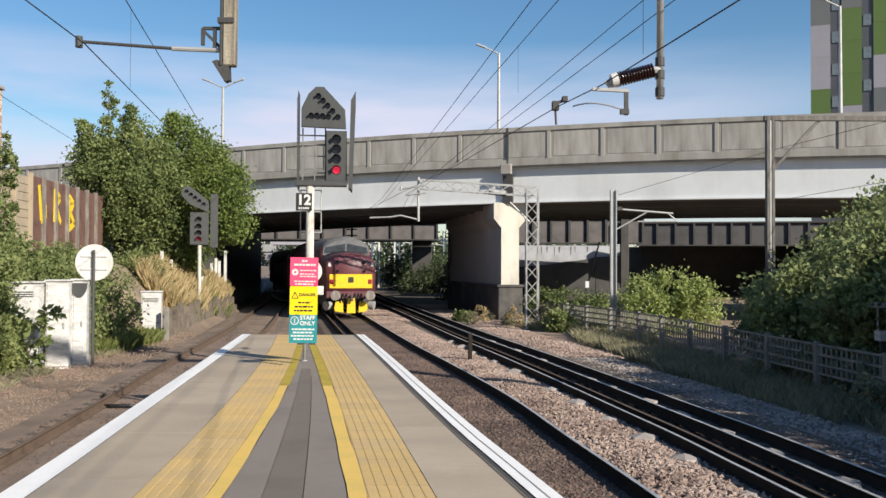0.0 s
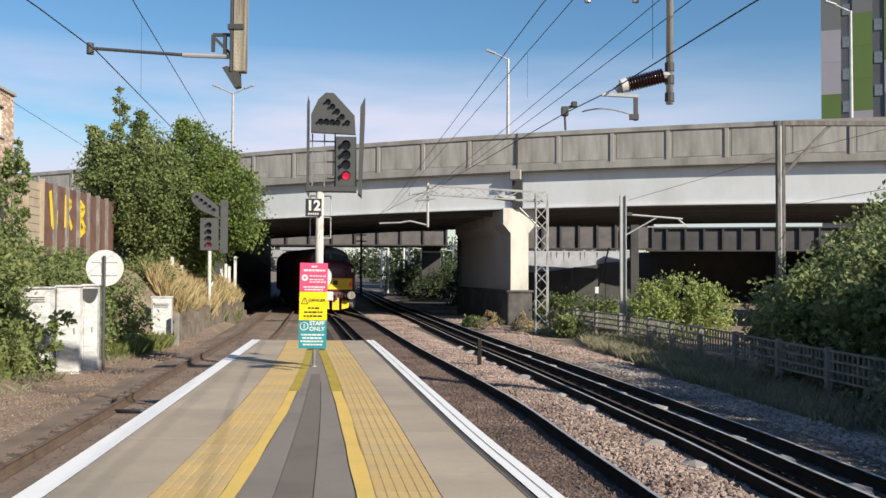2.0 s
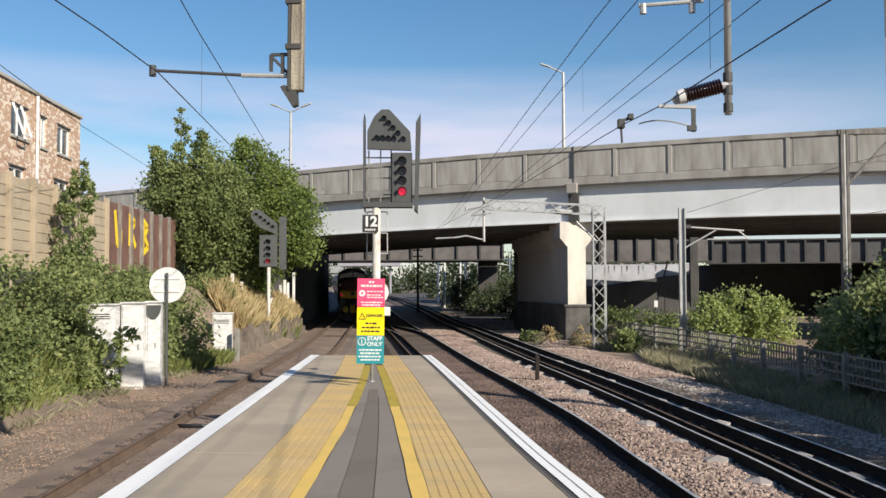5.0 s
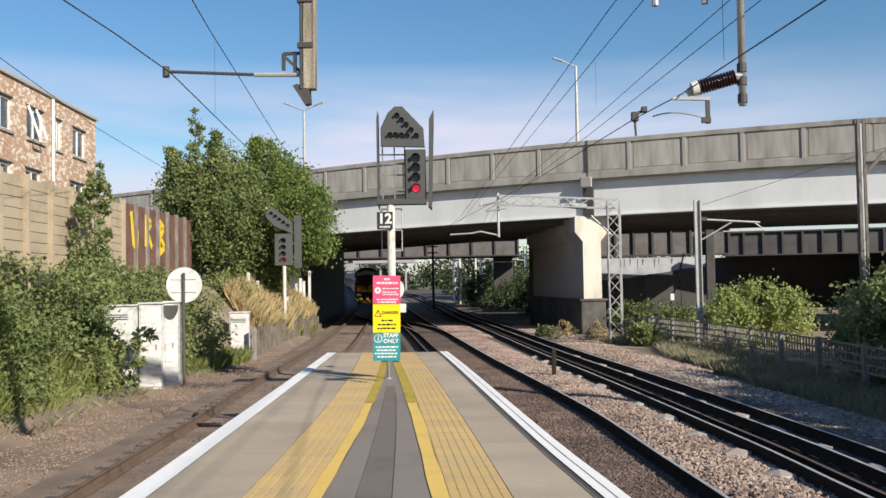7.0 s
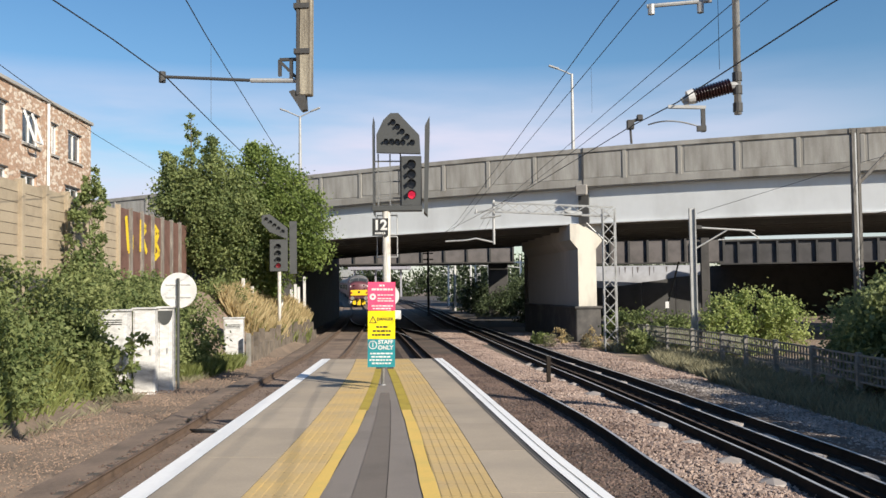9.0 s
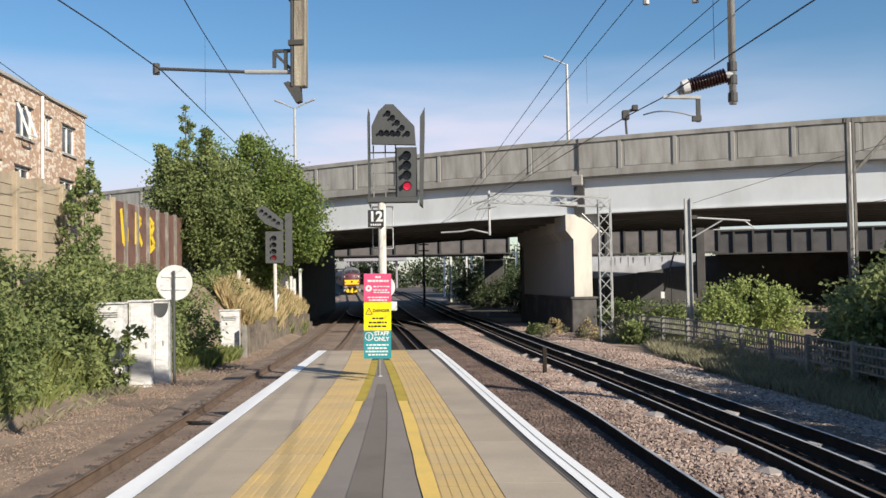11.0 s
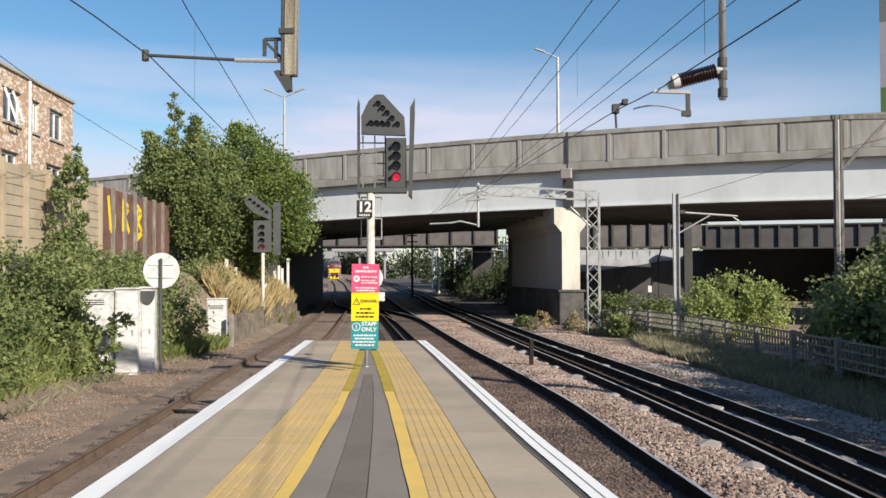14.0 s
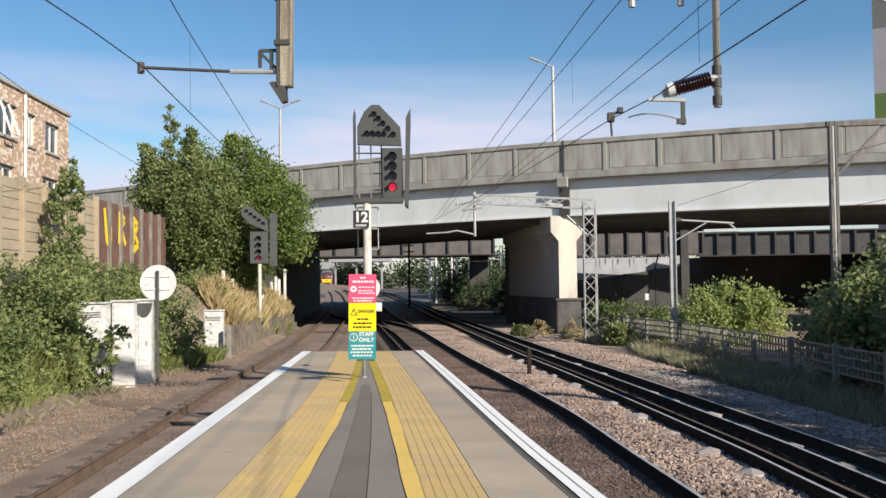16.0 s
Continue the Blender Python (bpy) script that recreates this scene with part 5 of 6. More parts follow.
for a, b, r in (((0.1, 0, 4.25), (2.7, 0, 4.05), 0.045), ((0.1, 0, 3.3), (1.5, 0, 4.1), 0.035), ((1.1, 0, 3.68), (2.9, 0, 3.7), 0.03), ((2.4, 0, 4.1), (2.85, 0, 3.75), 0.03)):
    bm = bmesh.new()
    rod(bm, a, b, r)
    part("arm", bm, M["galv"], mast_r)
bm = bmesh.new()
box(bm, 0.15, 0.4, -0.1, 0.1, 4.18, 4.34)
part("insulator", bm, M["dark_iron"], mast_r)
mast_n = thing("overhead_mast", "tall twin-channel steel mast with braced top beam", "mast", (11.62, 33, 0))
bm = bmesh.new()
box(bm, -0.13, -0.04, -0.12, 0.12, -1.4, 7.0)
box(bm, 0.05, 0.14, -0.12, 0.12, -1.4, 7.0)
for k in range(9):
    box(bm, -0.04, 0.05, -0.1, 0.1, -1 + k * 0.95, -0.8 + k * 0.95)
part("mast", bm, M["mast_brown"], mast_n)
bm = bmesh.new()
box(bm, -0.03, 0.02, -0.125, -0.105, -1.4, 6.84)
part("face_plate", bm, M["galv"], mast_n, "pale strip down the middle of the mast")
bm = bmesh.new()
box(bm, -0.2, 9.5, -0.1, 0.1, 6.85, 7.02)
part("top_beam", bm, M["mast_brown"], mast_n)
bm = bmesh.new()
beam(bm, (0.15, 0, 5.15), (1.75, 0, 6.85), 0.1, 0.1)
part("brace", bm, M["mast_brown"], mast_n)

# ---- fence on the east side ----
FENCE = curve_points([(9.9, 2), (9.3, 11), (8.45, 21), (7.4, 35), (5.75, 43), (4.6, 50)], 2.75)
fence = thing("lattice_fence", "low grey concrete post fence with lattice panels", "fence")
for i, (a, b) in enumerate(zip(FENCE, FENCE[1:])):
    bm = bmesh.new()
    box(bm, a.x - 0.07, a.x + 0.07, a.y - 0.07, a.y + 0.07, -1.4, -0.05, 0.015)
    part("post", bm, M["fence_grey"], fence)
    bm = bmesh.new()
    for z in (-0.12, -0.34, -0.56, -0.76):
        beam(bm, (a.x, a.y, z), (b.x, b.y, z), 0.045, 0.045)
    for k in range(1, 13):
        q = a.lerp(b, k / 13)
        beam(bm, (q.x, q.y, -0.12), (q.x, q.y, -0.78), 0.035, 0.04)
    part("lattice_panel", bm, M["fence_grey"], fence)

# ---- train ----
def loco():
    """Nose-ended diesel locomotive; y = 0 at the buffer beam, rails at z = 0."""
    t = thing("locomotive", "maroon diesel locomotive with yellow nose panel and plough", "locomotive")
    def ring(bm, y, w, z0, z1, roof):
        pts = [(-w, z0), (-w, z1)] + [(-w * math.cos(math.pi * i / 8), z1 + roof * math.sin(math.pi * i / 8)) for i in range(1, 8)] + [(w, z1), (w, z0)]
        return [bm.verts.new((x, y, z)) for x, z in pts]
    def hull(bm, stations):
        rs = [ring(bm, *s) for s in stations]
        for a, b in zip(rs, rs[1:]):
            for i in range(len(a)):
                bm.faces.new((a[i], a[(i + 1) % len(a)], b[(i + 1) % len(b)], b[i]))
        bm.faces.new(rs[0][::-1])
        bm.faces.new(rs[-1])
        bmesh.ops.recalc_face_normals(bm, faces=bm.faces)
        return bm
    part("nose", hull(bmesh.new(), [(0.12, 1.22, 1.25, 2.55, 0.40), (0.3, 1.3, 1.2, 2.68, 0.46), (1.7, 1.34, 1.2, 2.85, 0.48)]), M["maroon"], t, "rounded maroon nose", True)
    part("body", hull(bmesh.new(), [(1.7, 1.30, 1.15, 3.2, 0.62), (2.1, 1.35, 1.15, 3.3, 0.72), (16.3, 1.35, 1.15, 3.3, 0.72), (16.8, 1.3, 1.15, 3.2, 0.6)]), M["maroon"], t, "", True)
    part("roof", hull(bmesh.new(), [(1.72, 1.24, 3.3, 3.36, 0.66), (2.2, 1.28, 3.3, 3.38, 0.74), (16.2, 1.28, 3.3, 3.38, 0.74), (16.7, 1.2, 3.2, 3.2, 0.6)]), M["roof_grey"], t, "grey roof", True)
    bm = bmesh.new()
    box(bm, -1.1, 1.1, 0.085, 0.13, 1.40, 2.12, 0.02)
    panel = part("yellow_panel", bm, M["loco_yellow"], t)
    for x in (-0.98, 0.98):
        bm = bmesh.new()
        box(bm, x - 0.1, x + 0.1, 0.06, 0.1, 1.62, 1.86, 0.02)
        part("tail_lamp", bm, M["red_dim"], panel)
        bm = bmesh.new()
        rod(bm, (x * 0.68, 0.06, 2.72), (x * 0.68, 0.2, 2.72), 0.09, seg=12)
        part("marker_lamp", bm, M["lens"], t)
        bm = bmesh.new()
        rod(bm, (x * 0.7, 0.06, 2.28), (x * 0.7, 0.2, 2.28), 0.07, seg=12)
        part("marker_lamp", bm, M["lens"], t)
        bm = bmesh.new()
        box(bm, x * 1.12 - 0.07, x * 1.12 + 0.07, 0.1, 0.3, 2.5, 2.72, 0.02)
        part("route_lamp", bm, M["white"], t)
        bm = bmesh.new()
        rod(bm, (x * 0.9, -0.5, 1.06), (x * 0.9, 0.1, 1.06), 0.1, seg=12)
        rod(bm, (x * 0.9, -0.56, 1.06), (x * 0.9, -0.5, 1.06), 0.25, seg=20)
        part("buffer", bm, M["old_steel"], t, "worn steel buffer")
        bm = bmesh.new()
        prism(bm, [(x * 0.42, 0.78), (x * 0.8, 0.72), (x * 0.88, 0.4), (x * 0.82, 0.25), (x * 0.4, 0.18)], 0.0, 0.08)
        part("plough_blade", bm, M["loco_yellow"], t, "yellow snowplough blade")
        bm = bmesh.new()
        rod(bm, (x * 1.0, 0.5, 0.55), (x * 1.28, 0.35, 0.5), 0.2, 0.24, 14)
        part("sand_box", bm, M["galv"], t, "pale grey sand box beside the plough")
        bm = bmesh.new()
        prism(bm, [(x * 0.06, 3.3), (x * 1.18, 3.22), (x * 1.1, 3.52), (x * 0.06, 3.72)], 1.62, 1.72)
        part("windscreen", bm, M["glass"], t)
    bm = bmesh.new()
    prism(bm, [(-1.24, 3.1), (1.24, 3.1), (1.18, 3.5), (0.7, 3.8), (0, 3.92), (-0.7, 3.8), (-1.18, 3.5)], 1.66, 1.74)
    part("cab_front", bm, M["cab_grey"], t, "grey cab front round the windscreens")
    bm = bmesh.new()
    box(bm, -0.14, 0.14, 0.05, 0.1, 1.7, 1.98, 0.02)
    part("headlamp", bm, M["black"], panel)
    bm = bmesh.new()
    box(bm, -1.25, 1.25, 0.1, 0.4, 0.88, 1.25, 0.02)
    part("buffer_beam", bm, M["maroon"], t)
    bm = bmesh.new()
    prism(bm, [(-0.2, 0.9), (0.2, 0.9), (0.22, 0.15), (-0.22, 0.15)], -0.06, 0.06)
    part("centre_plough", bm, M["loco_yellow"], t)
    for x in (-0.55, -0.4, -0.22, 0.22, 0.4, 0.55):
        bm = bmesh.new()
        pts = [Vector((x, 0.08 - 0.16 * math.sin(u * math.pi), 1.15 - 0.55 * u)) for u in (0, 0.25, 0.5, 0.75, 1)]
        tube(bm, pts, 0.035, 6)
        part("brake_hose", bm, M["black"], t)
    bm = bmesh.new()
    rod(bm, (0, -0.25, 1.0), (0, 0.1, 1.0), 0.07)
    box(bm, -0.06, 0.06, -0.3, -0.2, 0.75, 1.05)
    part("coupling", bm, M["dark_iron"], t)
    for y in (3.2, 13.9):
        bm = bmesh.new()
        box(bm, -1.15, 1.15, y - 1.9, y + 1.9, 0.45, 1.15, 0.05)
        bogie = part("bogie", bm, M["dark_iron"], t)
        for dy in (-1.6, 0, 1.6):
            for x in (-0.75, 0.75):
                bm = bmesh.new()
                rod(bm, (x - 0.07, y + dy, 0.48), (x + 0.07, y + dy, 0.48), 0.48, seg=20)
                part("wheel", bm, M["dark_iron"], bogie)
    bm = bmesh.new()
    box(bm, -1.2, 1.2, 6.2, 11.2, 0.5, 1.2, 0.1)
    part("fuel_tank", bm, M["dark_iron"], t)
    return t


def coach():
    t = thing("passenger_coach", "maroon passenger coach with a grey roof", "railway coach", group="coaches of the train")
    bm = bmesh.new()
    box(bm, -1.35, 1.35, 0.2, 19.6, 1.0, 3.0, 0.08)
    part("body", bm, M["maroon"], t)
    bm = bmesh.new()
    prism(bm, [(-1.35 * math.cos(math.pi * i / 10), 3.0 + 0.8 * math.sin(math.pi * i / 10)) for i in range(11)], 0.25, 19.55)
    part("roof", bm, M["roof_grey"], t)
    for y in (3, 16.8):
        bm = bmesh.new()
        box(bm, -1.1, 1.1, y - 1.6, y + 1.6, 0.3, 1.0, 0.05)
        part("bogie", bm, M["dark_iron"], t)
    me = None
    for s in (-1, 1):
        for k in range(8):
            if me is None:
                bm = bmesh.new()
                box(bm, -0.02, 0.02, -0.6, 0.6, 1.85, 2.65, 0.01)
                ob = part("window", bm, M["glass"], t)
                me = ob.data
            else:
                ob = new("window", me)
                ob.parent = t
            ob.location = (s * 1.355, 2.4 + 2.1 * k, 0)
    bm = bmesh.new()
    box(bm, -0.5, 0.5, 0.0, 0.2, 1.1, 3.1, 0.04)
    part("gangway", bm, M["black"], t)
    return t


locomotive = loco()
coaches = [coach()]
for i in range(3):
    coaches.append(copy_thing(coaches[0], Matrix()))

# ---- trees, shrubs and grass ----
def leaves_mesh(name, blobs, clumps, per, size, rng, spread=0.42, fill=0.55):
    """Leaves in clumps near the skin of a set of ellipsoids (x, y, z, rx, ry, rz): each leaf a folded diamond."""
    vol = np.array([b[3] * b[4] + b[4] * b[5] + b[3] * b[5] + 0.9 for b in blobs])
    pick = rng.choice(len(blobs), clumps, p=vol / vol.sum())
    b = np.array(blobs)[pick]
    d = rng.normal(size=(clumps, 3))
    d /= np.linalg.norm(d, axis=1)[:, None]
    rad = fill + (1.08 - fill) * rng.random(clumps) ** 0.6
    c = b[:, :3] + d * b[:, 3:] * rad[:, None]
    n = clumps * per
    sp = spread * (0.6 + 0.8 * rng.random(clumps)) * np.clip(b[:, 3] / 0.8, 0.3, 1)
    p = np.repeat(c, per, 0) + rng.normal(size=(n, 3)) * np.repeat(sp, per)[:, None] * 0.6
    a = rng.normal(size=(n, 3)) + np.repeat(d, per, 0) * 0.5
    a[:, 2] -= 0.25
    a /= np.linalg.norm(a, axis=1)[:, None]
    s = np.cross(a, rng.normal(size=(n, 3)))
    s /= np.linalg.norm(s, axis=1)[:, None]
    up = np.cross(s, a)
    ln = size * (0.6 + 0.8 * rng.random(n))[:, None]
    w = ln * 0.32
    verts = np.stack([p, p + a * ln * 0.5 + s * w + up * w * 0.35, p + a * ln, p + a * ln * 0.5 - s * w + up * w * 0.35], 1).reshape(-1, 3)
    i = np.arange(n) * 4
    faces = np.concatenate([np.stack([i, i + 1, i + 2], 1), np.stack([i, i + 2, i + 3], 1)])
    me = bpy.data.meshes.new(name)
    me.from_pydata(verts.tolist(), [], faces.tolist())
    return me, c


def plant(name, label, category, base, blobs, clumps, per, size, leaf, seed, limbs=14, r=0.12, spread=0.42, group="", fill=0.55, at_rest=None):
    """A woody plant: tapered trunk and limbs that reach into a crown of leaf clumps."""
    rng = np.random.default_rng(seed)
    t = thing(name, label, category, base, group)
    bl = [(b[0] - base[0], b[1] - base[1], b[2] - base[2], *b[3:]) for b in blobs]
    me, c = leaves_mesh("crown", bl, clumps, per, size, rng, spread, fill)
    me.materials.append(leaf)
    ob = new("crown", me)
    ob.parent = t
    bm = bmesh.new()
    mid = sum((Vector(b[:3]) for b in bl), Vector()) / len(bl)
    fork = mid * 0.45
    rod(bm, (0, 0, -0.3), fork, r, r * 0.7, 9)
    part("trunk", bm, M["bark"], t)
    bm = bmesh.new()
    for k in range(limbs):
        if limbs > 20 and k:
            part("branch", bm, M["bark"], t)
            bm = bmesh.new()
        q = Vector(c[int(rng.integers(len(c)))])
        m = fork.lerp(q, 0.5) + Vector(rng.normal(size=3)) * 0.15
        rod(bm, fork, m, r * 0.5, r * 0.3, 6)
        rod(bm, m, q, r * 0.3, r * 0.08, 6)
    part("branch", bm, M["bark"], t)
    return t


plant("tree", "broad olive-green tree on the bank beside the bridge", "tree", (-16.2, 46.5, 0.8),
      [(-16.6, 46.5, 5.2, 2.1, 1.7, 2.6), (-15.4, 46.5, 6.2, 1.7, 1.5, 2.2), (-17.4, 46.5, 6.5, 0.9, 0.8, 1.6), (-16.76, 46.5, 9.5, 0.26, 0.25, 1.3), (-15.8, 46.5, 9.0, 0.26, 0.25, 0.8), (-18.0, 46.5, 8.1, 0.28, 0.3, 0.8), (-14.2, 46, 4.2, 1.8, 1.5, 2.6)],
      760, 56, 0.165, M["leaf_dark"], 11, 30, 0.17, 0.45)
plant("tree", "bright green tree hanging over the signal and bridge", "tree", (-12.6, 48.0, 0.2),
      [(-13.4, 48, 6.6, 1.7, 1.6, 2.4), (-14.0, 48, 9.0, 0.3, 0.3, 0.6), (-12.2, 48, 5.4, 1.8, 1.6, 2.5), (-10.9, 48, 4.5, 0.95, 1.1, 1.6), (-13.4, 48, 3.5, 1.6, 1.5, 2.0)],
      700, 56, 0.165, M["leaf_tree"], 12, 30, 0.14, 0.42)
HEDGE = [((-11.5, 18.2), (0.9, 1.2, 0.7), -0.6), ((-11.75, 24.3), (0.55, 0.5, 1.0), -0.2), ((-12.0, 13.5), (1.2, 1.5, 0.9), -0.4), ((-12.4, 19.5), (2.0, 1.6, 1.5), 0.2), ((-13.0, 22.8), (1.6, 1.7, 1.5), 0.8), ((-12.6, 25.6), (1.0, 1.4, 1.7), 0.6), ((-13.2, 28.5), (1.1, 1.6, 1.2), 1.1), ((-12.4, 29.6), (1.3, 1.2, 1.5), 0.3),
         ((-12.2, 32.6), (1.2, 1.3, 1.6), 0.3), ((-13.7, 33.5), (1.1, 1.8, 0.9), 1.2), ((-14.2, 38.0), (1.2, 2.0, 0.8), 0.6), ((-12.4, 16.0), (1.5, 1.7, 1.2), -0.4), ((-13.9, 42), (1.4, 1.8, 1.3), 0.8)]
for i, ((x, y), rr, z) in enumerate(HEDGE):
    plant("shrub", "tangled green shrub on the lineside bank", "shrub", (x, y, max(-1.2, z - rr[2])), [(x, y, z, *rr), (x + 0.4, y - 0.5, z - 0.5, rr[0] * 0.8, rr[1] * 0.8, rr[2] * 0.7), (x - 0.3, y + 0.4, z + 0.5, rr[0] * 0.6, rr[1] * 0.7, rr[2] * 0.6)],
          150, 52, 0.125, M["leaf_pale"] if i % 3 else M["leaf_dark"], 30 + i, 10, 0.018, 0.3, "lineside shrubs", 0.65)
plant("willowherb", "leafy sprig hanging across the white cabinet", "plant", (-11.1, 24.2, -1.15), [(-10.35, 24.4, 0.3, 0.3, 0.15, 0.14), (-10.55, 24.4, 0.0, 0.35, 0.15, 0.16), (-10.6, 24.3, -0.4, 0.32, 0.15, 0.18), (-10.8, 24.3, -0.8, 0.3, 0.2, 0.2)], 24, 11, 0.19, M["leaf_dark"], 55, 8, 0.012, 0.14)
for i, (x, y) in enumerate(((-10.9, 15.2), (-11.4, 16.6), (-11.0, 17.8), (-11.3, 20.5), (-11.5, 22.3))):
    plant("weed_clump", "yellow-green weed clump at the foot of the bank", "plant", (x, y, -1.15), [(x, y, -0.85, 0.6, 0.7, 0.35)], 46, 34, 0.10, M["leaf_bright"] if i % 2 else M["leaf_pale"], 140 + i, 6, 0.01, 0.2, "bank weeds")
plant("climbing_shrub", "dark leafy sapling against the concrete wall", "shrub", (-13.6, 28.6, 1.2), [(-13.85, 28.8, 3.4, 0.4, 0.75, 1.6), (-13.8, 29.2, 4.8, 0.3, 0.5, 0.9), (-13.7, 28.6, 2.4, 0.6, 0.9, 0.8)], 90, 40, 0.13, M["leaf_dark"], 51, 10, 0.04, 0.22)
plant("shrub", "bright yellow-green bush behind the fence", "shrub", (9.6, 40, -1.2), [(8.7, 40, -0.1, 1.0, 0.9, 1.2), (9.9, 40, 0.2, 1.2, 1.0, 1.25), (11.0, 40, -0.1, 0.9, 0.9, 1.1), (8.6, 40, 0.55, 0.25, 0.3, 0.6), (9.3, 39.8, 0.75, 0.25, 0.3, 0.6), (10.2, 40, 0.8, 0.25, 0.3, 0.6), (11.0, 39.8, 0.5, 0.25, 0.3, 0.5)], 190, 56, 0.14, M["leaf_bright"], 52, 16, 0.05, 0.3)
for i, (x, y, z, rx, rz) in enumerate(((6.0, 45, -0.5, 0.9, 0.9), (7.2, 44.5, -0.6, 0.8, 0.9), (5.0, 47, -0.4, 0.7, 0.8), (1.0, 46.5, -1.0, 0.4, 0.3), (5.2, 41.5, -0.9, 0.5, 0.5))):
    plant("shrub", "small scrubby bush near the gantry foot", "shrub", (x, y, -1.28), [(x, y, z, rx, 0.7, rz)], 60, 40, 0.14, M["leaf_dark"] if i < 3 else M["leaf_pale"], 60 + i, 8, 0.03, 0.25, "gantry scrub")
# the bushes before y = 17 are unseen, added to shade the ballast
for i, (x, y, z, rx, rz) in enumerate(((9.8, 26, 0.0, 1.2, 1.5), (11.1, 29.5, 0.0, 1.5, 1.5), (11.2, 25.2, 0.3, 1.5, 1.8), (12.6, 27.5, 0.9, 1.6, 1.9), (13.6, 30, 1.5, 1.7, 2.1), (9.9, 21.5, 0.2, 1.2, 1.7), (11.0, 22.3, 0.9, 1.4, 2.2), (10.6, 18.5, 0.8, 1.3, 2.0), (15.2, 31, 2.2, 1.8, 2.3), (10.6, 14.5, 1.2, 1.4, 2.4), (11.2, 10.5, 1.3, 1.5, 2.5), (11.6, 6.5, 1.3, 1.5, 2.5), (10.3, 16.5, 0.8, 1.2, 2.0))):
    plant("shrub", "tall dense bush behind the east fence", "shrub", (x, y, -1.28), [(x, y, z, rx, 1.3, rz), (x + 0.5, y + 0.3, z + 0.6, rx * 0.7, 1.0, rz * 0.75)], 130, 48, 0.165, M["leaf_east"], 70 + i, 14, 0.04, 0.34, "east bushes", 0.6)


def blades(name, label, spots, count, h, mat_key, seed, lean=0.3, wide=0.008):
    """Loose grass: thin upright blades over ellipses (x, y, rx, ry)."""
    rng = np.random.default_rng(seed)
    sp = np.array(spots)[rng.integers(len(spots), size=count)]
    a, r = rng.random(count) * 2 * np.pi, np.sqrt(rng.random(count))
    x, y = sp[:, 0] + np.cos(a) * r * sp[:, 2], sp[:, 1] + np.sin(a) * r * sp[:, 3]
    z = np.array([ground_height(u, v) for u, v in zip(x, y)]) - 0.03
    hh = h * (0.5 + 0.8 * rng.random(count))
    w = wide + wide * rng.random(count)
    th = rng.random(count) * np.pi
    dx, dy = np.cos(th) * w, np.sin(th) * w
    lx, ly = rng.normal(size=count) * hh * lean, rng.normal(size=count) * hh * lean
    v = np.stack([np.stack([x - dx, y - dy, z], 1), np.stack([x + dx, y + dy, z], 1), np.stack([x + lx * 0.4 + dx * 0.8, y + ly * 0.4 + dy * 0.8, z + hh * 0.6], 1), np.stack([x + lx, y + ly, z + hh], 1)], 1).reshape(-1, 3)
    i = np.arange(count) * 4
    me = bpy.data.meshes.new(name)
    me.from_pydata(v.tolist(), [], np.concatenate([np.stack([i, i + 1, i + 2], 1), np.stack([i, i + 2, i + 3], 1)]).tolist())
    me.materials.append(M[mat_key])
    tagged(new(name, me), label, "grass", kind="stuff")


blades("dry_grass", "tall straw-coloured dry grass on the bank", [(-12.7, 42.5, 1.0, 2.2), (-13.0, 46, 1.1, 2.5), (-12.9, 50.5, 0.8, 2.4), (-12.5, 44.5, 0.8, 3), (-13.2, 54, 0.6, 1.2)], 42000, 0.88, "grass_dry", 5, 0.2, 0.0034)
blades("grass", "green stalks among the dry grass", [(-12.4, 43, 1.0, 2.2), (-12.6, 47, 1.0, 2.5), (-12.6, 51, 0.8, 2.4)], 3500, 0.8, "grass", 15, 0.2)
blades("dry_grass", "thin brown stalks at the foot of the hedge", [(-10.3, 18.5, 0.5, 1.8), (-10.45, 21.5, 0.45, 1.5), (-10.5, 16.2, 0.6, 1.6), (-10.9, 29.8, 0.5, 1.2), (-10.6, 24.0, 0.4, 0.8)], 1500, 0.24, "grass_dark", 25, 0.6, 0.0035)
blades("grass", "green and yellow weeds beside the line", [(-11.2, 18.5, 0.9, 3.5), (-11.7, 16.5, 1.2, 3.5), (-12.0, 24, 1.0, 3.5), (-11.4, 31.5, 0.9, 2.5), (-12.0, 14, 1.4, 4), (-11.0, 34, 0.5, 1.6), (-10.7, 15.5, 0.7, 2.5), (-10.9, 12.5, 0.8, 2.5)], 20000, 0.5, "grass", 6)
for i, (x, y, rx, rz) in enumerate(((8.9, 11, 0.6, 0.5), (8.7, 14, 0.6, 0.45), (8.5, 17.5, 0.5, 0.4), (8.9, 19.5, 0.6, 0.75), (9.0, 16, 0.6, 0.8), (8.7, 23.5, 0.55, 0.75), (9.2, 12.5, 0.6, 0.8))):
    plant("bramble", "dark low bramble spilling over the east fence", "shrub", (x, y, -1.28), [(x, y, -1.05, rx, 1.7, rz), (x + 0.3, y + 0.5, -0.85, rx * 0.6, 1.0, rz * 0.8)], 70, 40, 0.11, M["leaf_shade"], 110 + i, 8, 0.015, 0.2, "east brambles", 0.5)
blades("grass", "rough weeds along the east fence", [(7.6, 30, 0.8, 9), (8.3, 18, 0.7, 7), (6.4, 40, 0.8, 5), (7.2, 24, 0.7, 7), (4.6, 44, 0.8, 2), (5.9, 36, 0.7, 4), (6.2, 31, 0.6, 4), (6.6, 27, 0.6, 4)], 24000, 0.34, "grass_dark", 7)

